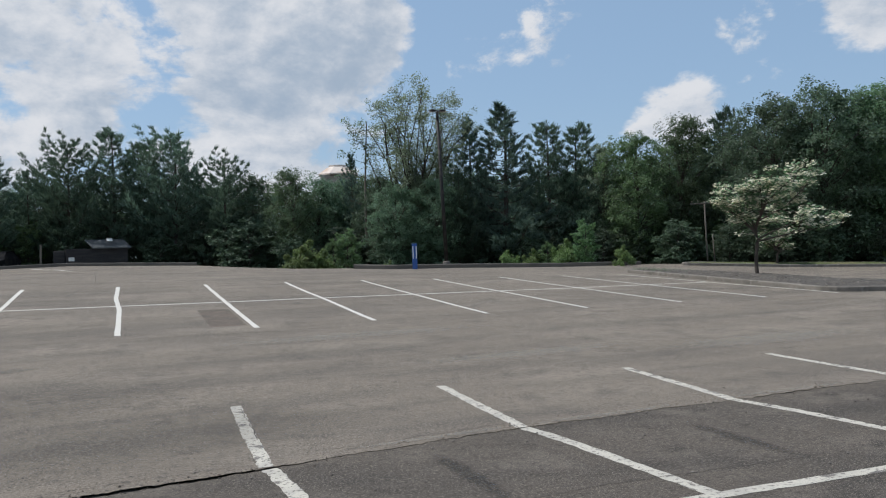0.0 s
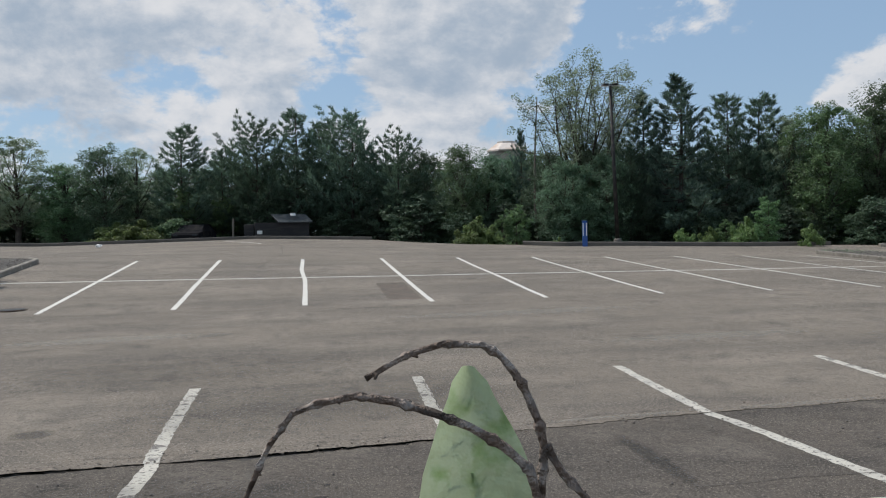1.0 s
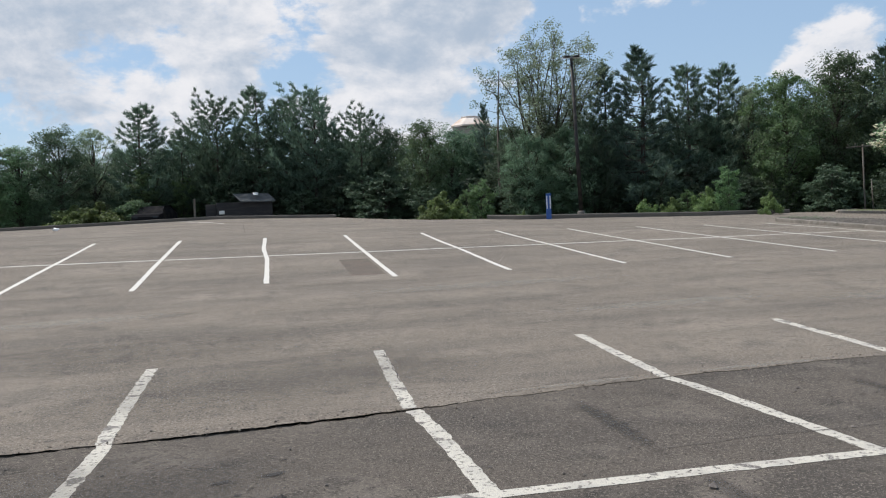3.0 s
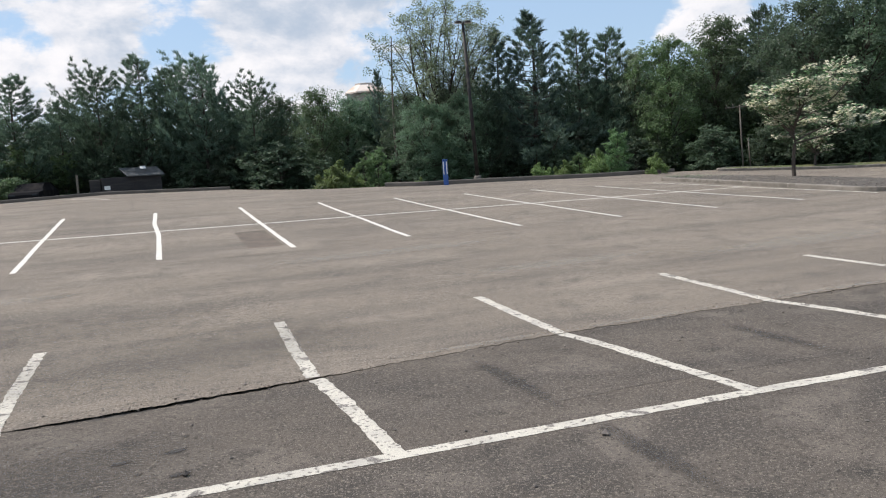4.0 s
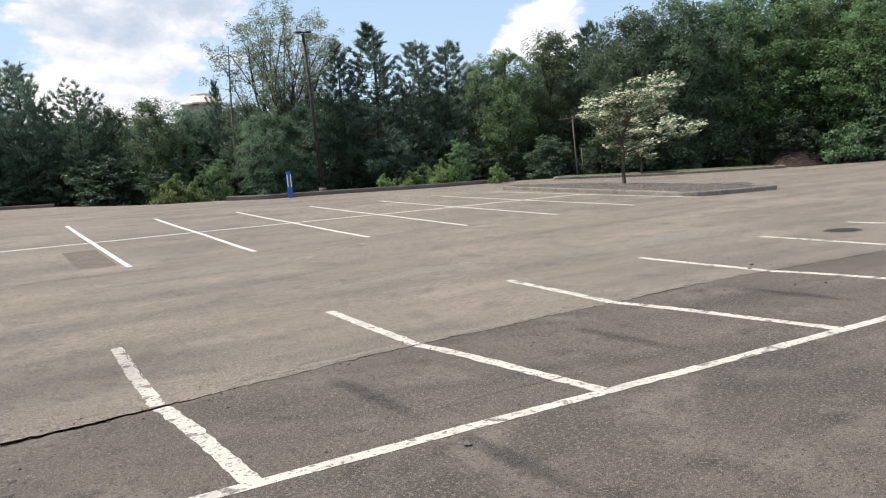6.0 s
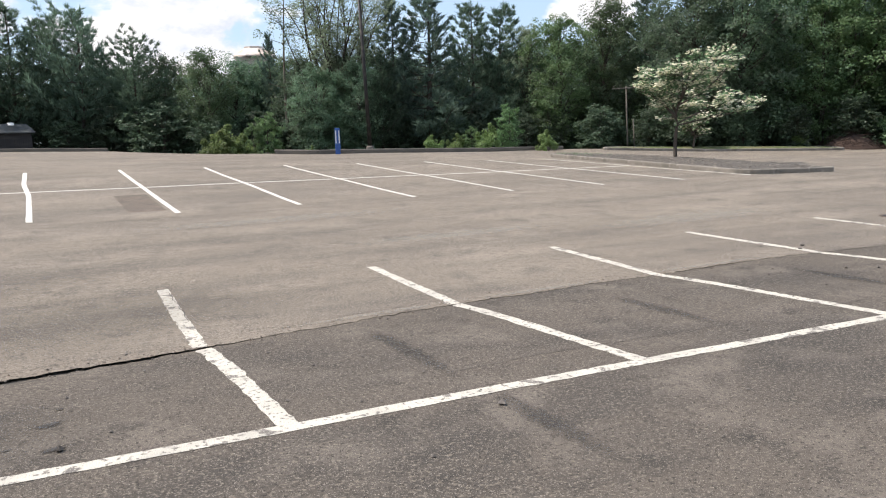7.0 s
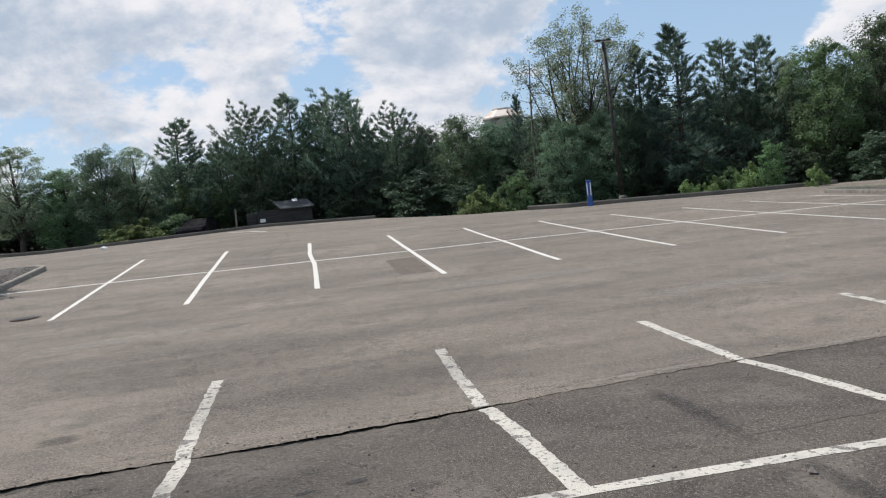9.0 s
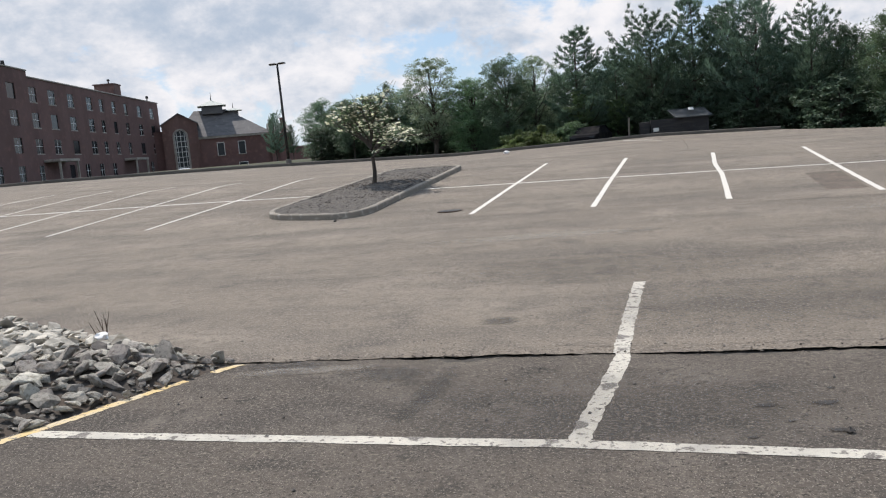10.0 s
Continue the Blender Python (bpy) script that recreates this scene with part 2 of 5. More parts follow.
M["twig"] = material("twig", (.22, .165, .13), .9, [((.48, .42, .37), 160, .5, .66, 4), ((.06, .045, .036), 90, .52, .68, 4)], .8, 260)
M["leaf_near"] = material("leaf_near", (.45, .54, .32), .55, [((.50, .58, .37), 60, .45, .7, 5), ((.30, .42, .18), 150, .52, .68, 4)], .5, 120, translucent=.55)


def glass_material():
    m = bpy.data.materials.new("window_glass")
    m.use_nodes = True
    b = m.node_tree.nodes["Principled BSDF"]
    b.inputs["Base Color"].default_value = (.02, .024, .028, 1)
    b.inputs["Roughness"].default_value, b.inputs["Specular IOR Level"].default_value = .12, .25
    return m


M["glass"] = glass_material()


# ---- mesh helpers ----
def mesh_from(name, verts, faces, mat, smooth=False):
    me = bpy.data.meshes.new(name)
    me.from_pydata([tuple(v) for v in verts], [], faces)
    me.materials.append(mat)
    if smooth:
        me.polygons.foreach_set("use_smooth", [True] * len(me.polygons))
    me.update()
    return me


def part(name, me, parent=None, label="", kind=""):
    ob = new(name, me)
    ob.parent = parent
    return tagged(ob, label, kind=kind)


class Build:
    """Collects shapes of one part."""

    def __init__(self):
        self.v, self.f = [], []

    def add(self, verts, faces):
        k = len(self.v)
        self.v += [Vector(p) for p in verts]
        self.f += [tuple(i + k for i in q) for q in faces]
        return self

    def box(self, lo, hi, bevel=0.0, m=None):
        bm = bmesh.new()
        bmesh.ops.create_cube(bm, size=1)
        lo, hi = Vector(lo), Vector(hi)
        for q in bm.verts:
            q.co = Vector([(lo[k] + hi[k]) / 2 + q.co[k] * (hi[k] - lo[k]) for k in range(3)])
        if bevel:
            bmesh.ops.bevel(bm, geom=bm.edges[:], offset=bevel, segments=1, affect="EDGES")
        if m is not None:
            bm.transform(m)
        bm.verts.index_update()
        self.add([q.co.copy() for q in bm.verts], [[q.index for q in p.verts] for p in bm.faces])
        bm.free()
        return self

    def tube(self, pts, radii, sides=7, cap=True):
        """A tapered tube along points."""
        k, n = len(self.v), len(pts)
        pts = [Vector(p) for p in pts]
        for i, p in enumerate(pts):
            d = (pts[min(i + 1, n - 1)] - pts[max(i - 1, 0)]).normalized()
            u = d.orthogonal().normalized() if i == 0 else (u - d * u.dot(d)).normalized()
            w = d.cross(u)
            for s in range(sides):
                a = 2 * math.pi * s / sides
                self.v.append(p + (u * math.cos(a) + w * math.sin(a)) * radii[i])
        for i in range(n - 1):
            for s in range(sides):
                a, b = k + i * sides + s, k + i * sides + (s + 1) % sides
                self.f.append((a, b, b + sides, a + sides))
        if cap:
            self.f.append(tuple(k + s for s in reversed(range(sides))))
            self.f.append(tuple(k + (n - 1) * sides + s for s in range(sides)))
        return self

    def mesh(self, name, mat, smooth=False):
        return mesh_from(name, self.v, self.f, mat, smooth)


def thing(name, label, category, at=None, group="", kind=""):
    ob = new(name)
    if at is not None:
        ob.matrix_basis = at
    return tagged(ob, label, category, group, kind)


def lerp_table(x, xs, ys):
    return float(np.interp(x, xs, ys))


# ---- the lay of the land ----
STALL = 2.74


def ground_z(x, y):
    """Height of the asphalt: level by the near stalls, rising over the far ones to a crest."""
    c = max(-30.0, min(32.0, x))
    zn = .257 - .0034 * c - .00006 * c * c
    zf = .847 - .0159 * c - .00025 * c * c
    ze = zf + .30 + lerp_table(x, (-60, -40, -30, -16, -10, -4, 5, 14), (.45, .38, .14, -.2, -.08, .06, -.06, 0))
    return lerp_table(y, (5.3, 12.78, 23.7, 34, 60), (0, zn, zf, ze, ze + .2))


EDGE_X = (-110, -75, -52, -41, -30, -13, -4, 3.5, 5.5, 7, 11, 20, 27, 33, 38, 45, 60, 90)
EDGE_Y = (34, 34, 35, 38, 44.5, 47, 50, 49, 41, 36, 32.3, 31.6, 33.5, 33, 27.2, 22.5, 17, 12)


def edge_y(x):
    return lerp_table(x, EDGE_X, EDGE_Y)


CRACK_X = (-40, -6.0, -4.5, -2.6, -.74, -.1, .94, 2.5, 5.1, 7.5, 8, 10.8, 40)
CRACK_Y = (1.4, 2.0, 2.13, 2.2, 2.32, 2.37, 2.48, 2.67, 2.72, 2.76, 2.69, 2.43, 2.2)


def crack_y(x):
    return lerp_table(x, CRACK_X, CRACK_Y) + .045 * noise.noise((x * 1.3, 4.2, 0)) + .026 * noise.noise((x * 4.1, 1.7, 0)) + .022 * noise.noise((x * 9, .7, 0)) + .014 * noise.noise((x * 23, .3, 0))


def crack_gap(x):
    """Half the width of the open joint."""
    return lerp_table(x, (-1, .8, 6), (.95, .22, .2)) * max(.0015, .009 + .02 * noise.noise((x * 1.1, 9.1, 0)) + .018 * noise.noise((x * 8, 3.3, 0)))


def sheet(name, xs, rows, mat, z_of):
    """A sheet over columns xs; rows(x) gives the y values of a column."""
    v, f = [], []
    n = None
    for x in xs:
        ys = rows(x)
        n = len(ys)
        v += [(x, y, z_of(x, y)) for y in ys]
    for i in range(len(xs) - 1):
        for j in range(n - 1):
            a = i * n + j
            f.append((a, a + n, a + n + 1, a + 1))
    return mesh_from(name, v, f, mat, True)


def spread(lo, hi, n):
    return [lo + (hi - lo) * k / (n - 1) for k in range(n)]


def dip(x, y):
    """Slow settling of the paving, a few millimetres."""
    return ground_z(x, y) + .012 * noise.noise((x * .25, y * .25, 3)) - .014 * lerp_table(x, (-1, 1), (1, .4)) * math.exp(-((y - crack_y(x)) / .12) ** 2) + .007 * noise.noise((x * 14, y * 14, 5)) * math.exp(-((y - crack_y(x)) / .07) ** 2)


def near_z(x, y):
    """The strip on the near side of the crack has sunk a little along it."""
    return dip(x, y) - .002 - .017 * max(.1, .75 + 1.5 * noise.noise((x * .9, 6.1, 0)) + .5 * noise.noise((x * 6, 2.2, 0))) * lerp_table(x, (-6, -4.6, -.6, .9), (.25, 1, 1, .2)) * math.exp(-abs(y - crack_y(x)) / .45)


def paving_z(x, y):
    return near_z(x, y) if y < crack_y(x) else dip(x, y)


def build_ground():
    xs = spread(-110, -14, 40) + spread(-13.9, -7, 90) + spread(-6.96, 8, 430) + spread(8.08, 16, 110) + spread(16.5, 90, 50)
    fixed = [5.3, 5.35, 5.8, 6.5, 7.5, 8.6, 9.8, 11, 12, 12.6, 12.78, 13, 13.6, 14.5, 15.6, 16.8, 18, 19.2, 20.4, 21.6, 22.6, 23.4, 23.7, 24, 25]
    near_off = [0, .01, .025, .05, .1, .2, .4, .7, 1.1, 1.6, 2.1, 2.5]

    def far_rows(x):
        c, e = crack_y(x) + crack_gap(x), edge_y(x)
        return [c + o * (5.2 - c) / 2.52 for o in near_off] + fixed + [25 + (e - 25) * t for t in (.12, .25, .4, .55, .7, .85, .95, 1)]

    far = sheet("parking_lot_far", xs, far_rows, M["asphalt_old"], dip)
    tagged(new("parking_lot_far", far), "weathered grey-brown asphalt of an empty parking lot", "asphalt", kind="structure")
    near_d = [0, .01, .03, .07, .13, .2, .3, .42] + spread(.56, 3.2, 20) + [3.6, 4.4, 6, 9, 14, 22, 36]
    near = sheet("parking_lot_near", xs, lambda x: [crack_y(x) - crack_gap(x) - d for d in near_d], M["asphalt_new"], near_z)
    tagged(new("parking_lot_near", near), "darker patched asphalt strip beside a long crack", "asphalt", kind="structure")
    joint = sheet("asphalt_crack", xs, lambda x: [crack_y(x) - .1, crack_y(x) + .1], M["crack"], lambda x, y: ground_z(x, y) - .04 + .012 * noise.noise((x * 7, y * 7, 1)))
    tagged(new("asphalt_crack", joint), "dark open crack running along the old asphalt joint", "crack", kind="structure")

    def land(x, y):
        z = ground_z(x, min(y, edge_y(x))) - .12
        past = max(0.0, y - edge_y(x))
        z -= 1.3 * (1 - math.exp(-past / 9)) * lerp_table(x, (-45, -20, -12, 5), (0, .15, .5, 1))
        if x < -20:
            z += lerp_table(past, (0, 40, 140), (0, .35, .6))
        far_out = max(0.0, math.hypot(x, y) - 150)
        return z + .10 * noise.noise((x * .2, y * .2, 7)) * min(1.0, past / 4) - .01 * far_out

    gx = spread(-1800, -120, 20) + spread(-110, 100, 85) + spread(120, 1800, 20)
    gy = spread(-1800, -60, 20) + spread(-50, 24, 12) + spread(26, 80, 46) + spread(90, 1800, 24)
    ground = sheet("ground", gx, lambda x: gy, M["forest_floor"], land)
    tagged(new("ground", ground), "grassy woodland ground falling away behind the lot", "ground", kind="structure")
    return land


land_z = build_ground()


# ---- painted lines ----
def stripe(points, width, mat, lift, wobble=.011, step=.12):
    """A painted stripe that lies on the paving, with an uneven edge."""
    b = Build()
    rows = []
    for (x0, y0), (x1, y1) in zip(points, points[1:]):
        n = max(2, int(math.hypot(x1 - x0, y1 - y0) / step))
        rows += [(x0 + (x1 - x0) * k / n, y0 + (y1 - y0) * k / n, x1 - x0, y1 - y0) for k in range(n + (1 if (x1, y1) == points[-1] else 0))]
    v, f = [], []
    for k, (x, y, dx, dy) in enumerate(rows):
        d = math.hypot(dx, dy)
        nx, ny = -dy / d, dx / d
        for side in (-1, 1):
            w = side * (width / 2 + wobble * noise.noise((x * 9, y * 9, side * 5)) + wobble * noise.noise((x * 31, y * 31, side * 3)))
            px, py = x + nx * w, y + ny * w
            v.append((px, py, paving_z(px, py) + lift))
        if k:
            a = 2 * (k - 1)
            f.append((a, a + 2, a + 3, a + 1))
    return b.add(v, f)


# x of the near end and the back end of each near stall line
NEAR_END = {-1: (-2.66, -2.73), 0: (.01, -.02), 1: (2.66, 2.67), 2: (5.54, 5.48), 3: (8.21, 8.18), 4: (11.28, 11.05), 5: (13.85, 13.75), 6: (16.5, 16.5)}
END_Y = 5.34
# where each line crosses the crack
CROSS = {-1: -2.63, 0: -.12, 1: 2.48, 2: 5.2, 3: 7.98, 4: 10.9, 5: 13.7, 6: 16.4}


def back_y(x):
    return .104 - .084 * x / STALL


def build_lines():
    for i, (xe, xb) in NEAR_END.items():
        yb = back_y(xb)
        xm = CROSS[i]
        ym = crack_y(xm)
        gap = .022 if i == 0 else .006
        up = stripe([(xe, END_Y), (xe + (xm - xe) * .5 - .012, (END_Y + ym) / 2), (xm - .005, ym + gap)], .13, M["paint"], .0024, .016, .06)
        low = stripe([(xm + .008, ym - gap), (xm + .02, ym - .12), (xm + (xb - xm) * .35 + .02, ym - .75), (xb, yb + .05)], .13, M["paint"], .0024, .016, .06)
        line = new("stall_line", up.add(low.v, low.f).mesh("stall_line", M["paint"]))
        tagged(line, "worn white parking stall line crossing the crack", "road marking", "near stall lines", "structure")
    back = new("stall_back_line", stripe([(-6.55, .15), (-2.73, back_y(-2.73)), (-.02, back_y(-.02)), (5.48, back_y(5.48)), (18, back_y(12))], .125, M["paint"], .0036).mesh("stall_back_line", M["paint"]))
    tagged(back, "long worn white line closing the near stalls", "road marking", kind="structure")
    dn = (.156, .052, -.003, .004, -.143, -.097, -.099, .04, .11, .05)
    df = (.045, -.009, .004, -.024, -.049, -.042, -.019, .012, .062, .03)
    for i in range(10):
        x = 1.441 + (i - 3) * STALL
        bend = .05 if i == 2 else 0
        pts = [(x + dn[i], 12.78), (x + (dn[i] + df[i]) / 2 + bend, 17.2), (x + (dn[i] + df[i]) / 2 - bend * .6, 20.0), (x + df[i] + .03, 23.7)]
        line = new("stall_line", stripe(pts, .115 if i < 5 else .11, M["paint_far"], .006, step=.25).mesh("stall_line", M["paint_far"]))
        tagged(line, "long white stall line running through two rows of stalls", "road marking", "far stall lines", "structure")
    for i in range(8):
        line = new("stall_line", stripe([(-15.45 - 3.16 * i, 13.4), (-16.3 - 3.45 * i, 25.3 + .3 * i)], .10, M["paint_far"], .006, step=.3).mesh("stall_line", M["paint_far"]))
        tagged(line, "long white stall line beyond the kerbed island", "road marking", "stall lines beyond the island", "structure")
    centre = new("stall_centre_line", stripe([(-9.4, 18.25), (2, 17.95), (12, 17.9), (17.9, 18.2)], .125, M["paint_far"], .0085, step=.3).mesh("stall_centre_line", M["paint_far"]))
    tagged(centre, "thin white line dividing the two far stall rows", "road marking", kind="structure")
    left = new("stall_centre_line", stripe([(-12.8, 18.4), (-40, 19.2)], .11, M["paint_thin"], .0085, step=.4).mesh("stall_centre_line", M["paint_thin"]))
    tagged(left, "thin white line dividing stall rows beyond the island", "road marking", kind="structure")
    for pts, mat in (([(-8.6, 35.2), (-1.5, 34.4)], "paint_ochre"), ([(-9.5, 46.5), (-5.6, 44.5), (-3.2, 36)], "paint_thin"), ([(-9.2, 42), (-3, 39)], "paint_ochre"), ([(-1, 45.5), (4, 44.5)], "paint_thin")):
        m = new("bay_marking", stripe(pts, .14, M[mat], .005, step=.4).mesh("bay_marking", M[mat]))
        tagged(m, "faded hatched bay marking near the crest of the lot", "road marking", "bay markings", "structure")
    yellow = new("yellow_edge_line", stripe([(-6.16, 1.42), (-6.45, .55), (-6.7, -.1), (-7.5, -2), (-8.5, -5)], .10, M["paint_yellow"], .004, .016, .03).mesh("yellow_edge_line", M["paint_yellow"]))
    tip = new("yellow_edge_line", stripe([(-5.93, 1.95), (-6.04, 1.66)], .10, M["paint_yellow"], .004, .016, .03).mesh("yellow_edge_line", M["paint_yellow"]))
    tagged(tip, "short flaking yellow end of the edge line", "road marking", kind="structure")
    tagged(yellow, "flaking yellow line along the edge of the rock bed", "road marking", kind="structure")


build_lines()


# ---- kerbs and islands ----
def ring(points, corner, n=8):
    """A closed outline with rounded corners."""
    out = []
    m = len(points)
    for k in range(m):
        p, a, b = Vector(points[k]), Vector(points[k - 1]), Vector(points[(k + 1) % m])
        r = corner[k]
        p0, p1 = p + (a - p).normalized() * r, p + (b - p).normalized() * r
        for s in range(n + 1):
            t = s / n
            out.append(p0 * (1 - t) ** 2 + p * 2 * t * (1 - t) + p1 * t * t)
    return out


def resample(pts, step, closed=True):
    pts = [Vector(p) for p in pts] + ([Vector(pts[0])] if closed else [])
    out, carry = [], 0.0
    for a, b in zip(pts, pts[1:]):
        d = (b - a).length
        s = carry
        while s < d:
            out.append(a + (b - a) * (s / d))
            s += step
        carry = s - d
    return out


def kerb_mesh(name, pts, width, height, mat, closed=True, chips=.012):
    """A kerb of rounded section along a plan line; the inner side is to its left."""
    v, f = [], []
    n = len(pts)
    prof = [(0, -.12), (0, height * .82), (.025, height), (width - .03, height), (width, height * .8), (width, -.12)]
    for i, p in enumerate(pts):
        a, b = (pts[i - 1], pts[(i + 1) % n]) if closed else (pts[max(i - 1, 0)], pts[min(i + 1, n - 1)])
        d = (b - a).normalized()
        nx, ny = -d.y, d.x
        for o, h in prof:
            w = chips * noise.noise((p.x * 3, p.y * 3, o * 20 + h * 9))
            x, y = p.x + nx * (o + w), p.y + ny * (o + w)
            v.append((x, y, ground_z(p.x, p.y) + h + (w if h > 0 else 0)))
    m = len(prof)
    for i in range(n if closed else n - 1):
        for j in range(m - 1):
            a, b = i * m + j, ((i + 1) % n) * m + j
            f.append((a, b, b + 1, a + 1))
    if not closed:
        f += [tuple(range(m)), tuple((n - 1) * m + j for j in reversed(range(m)))]
    return mesh_from(name, v, f, mat)


def island(outline, corner, label, mound, kerb_h=.15, width=.16, pebbles=900, seed=1, mat="mulch", kerb="concrete"):
    pts = resample(ring(outline, corner), .22)
    top = thing("parking_island", label, "traffic island", group="kerbed islands", kind="structure")
    part("kerb", kerb_mesh("kerb", pts, width, kerb_h, M[kerb]), top, "worn concrete kerb")
    c = sum(pts, Vector((0, 0))) / len(pts)
    v, f = [], []
    n, rings = len(pts), 7
    for k in range(rings):
        t = 1 - k / rings
        for p in pts:
            q = c + (p - c) * t * .985
            bed = ground_z(q.x, q.y) + kerb_h - .03 + mound * (1 - t ** 2) + .02 * noise.noise((q.x * 1.7, q.y * 1.7, 2))
            v.append((q.x, q.y, bed))
    v.append((c.x, c.y, ground_z(c.x, c.y) + kerb_h - .03 + mound))
    for k in range(rings - 1):
        for i in range(n):
            a, b = k * n + i, k * n + (i + 1) % n
            f.append((a, b, b + n, a + n))
    f += [((rings - 1) * n + i, (rings - 1) * n + (i + 1) % n, len(v) - 1) for i in range(n)]
    part("soil_bed", mesh_from("soil_bed", v, f, M[mat], True), top, "dark mulch and gravel bed")
    rnd = random.Random(seed)
    b = Build()
    for _ in range(pebbles):
        i = rnd.randrange(n)
        t = math.sqrt(rnd.random()) * .96
        q = c + (pts[i] - c) * t
        z = ground_z(q.x, q.y) + kerb_h - .03 + mound * (1 - t ** 2)
        r = rnd.uniform(.015, .05)
        pebble(b, (q.x, q.y, z), r, rnd)
    part("gravel", b.mesh("gravel", M["gravel"]), top, "loose grey pebbles", "stuff")
    return top, c


def pebble(b, at, r, rnd, flat=.6):
    o = [(1, 0, 0), (0, 1, 0), (-1, 0, 0), (0, -1, 0), (0, 0, 1), (0, 0, -1)]
    a = rnd.uniform(0, 6.3)
    ca, sa = math.cos(a), math.sin(a)
    v = []
    for x, y, z in o:
        s = r * rnd.uniform(.7, 1.25)
        v.append((at[0] + (x * ca - y * sa) * s, at[1] + (x * sa + y * ca) * s, at[2] + z * s * flat))
    b.add(v, [(0, 1, 4), (1, 2, 4), (2, 3, 4), (3, 0, 4), (1, 0, 5), (2, 1, 5), (3, 2, 5), (0, 3, 5)])


island([(-12.55, 13.9), (-9.35, 12.95), (-9.75, 24.3), (-12.6, 24.6)], (1.2, 1.3, .9, .9), "kerbed mulch island with a small flowering tree", .10, seed=3, pebbles=1500)
island([(17.9, 13.0), (21.2, 12.2), (21.2, 25.2), (19.3, 25.6)], (.9, .5, .9, .9), "kerbed gravel island with a white flowering tree", .14, seed=4, pebbles=1300, kerb="concrete_shaded")
island([(27.2, 31.6), (37.8, 24.2), (38.8, 26.0), (29.5, 33.5)], (.5, .5, .6, .6), "narrow kerbed island at the woodland edge", .08, seed=5, pebbles=200, mat="grass", kerb="concrete_shaded")


def far_kerb(x0, x1, label):
    pts = [Vector((x, edge_y(x) - .05)) for x in spread(x0, x1, int(abs(x1 - x0) * 2.5))]
    pts.reverse()
    ob = new("kerb", kerb_mesh("kerb", pts, .22, .2, M["kerb_dark"], closed=False))
    return tagged(ob, label, "kerb", "edge kerbs", "structure")


far_kerb(-100, 3.4, "dark weathered kerb along the upper edge of the lot")
far_kerb(9.5, 25.5, "dark weathered kerb along the woodland edge")
far_kerb(40, 80, "dark weathered kerb along the far side of the lot")


# ---- trees ----
def leaf_quad(v, f, p, n, size, rnd, long=1.5):
    """One leaf: a small pointed blade folded along its rib."""
    t = n.orthogonal().normalized()
    t.rotate(Matrix.Rotation(rnd.uniform(0, 6.28), 3, n))
    s = n.cross(t)
    k = len(v)
    v += [p - t * size * long * .5, p + s * size * .42 + n * size * .12, p + t * size * long * .5, p - s * size * .42 + n * size * .12]
    f += [(k, k + 1, k + 2), (k, k + 2, k + 3)]


def rand_dir(rnd):
    z, a = rnd.uniform(-1, 1), rnd.uniform(0, 6.2832)
    r = math.sqrt(1 - z * z)
    return Vector((r * math.cos(a), r * math.sin(a), z))


def limb(b, p0, p1, r0, r1, rnd, bend=.12, sides=5, n=4):
    d = p1 - p0
    off = rand_dir(rnd) * d.length * bend
    pts = [p0 + d * (k / n) + off * math.sin(math.pi * k / n) for k in range(n + 1)]
    b.tube(pts, [r0 + (r1 - r0) * (k / n) for k in range(n + 1)], sides, False)
    return pts


def leaf_spray(v, f, p, out, size, count, leaf, rnd, flat=.5):
    """A flattened spray of leaves round a twig end."""
    for _ in range(count):
        d = rand_dir(rnd)
        q = p + Vector((d.x * size, d.y * size, d.z * size * flat)) * rnd.random() ** .45
        n = (Vector((0, 0, .75)) + out * .45 + rand_dir(rnd) * .75).normalized()
        leaf_quad(v, f, q, n, leaf * rnd.uniform(.6, 1.3), rnd, 1.35)


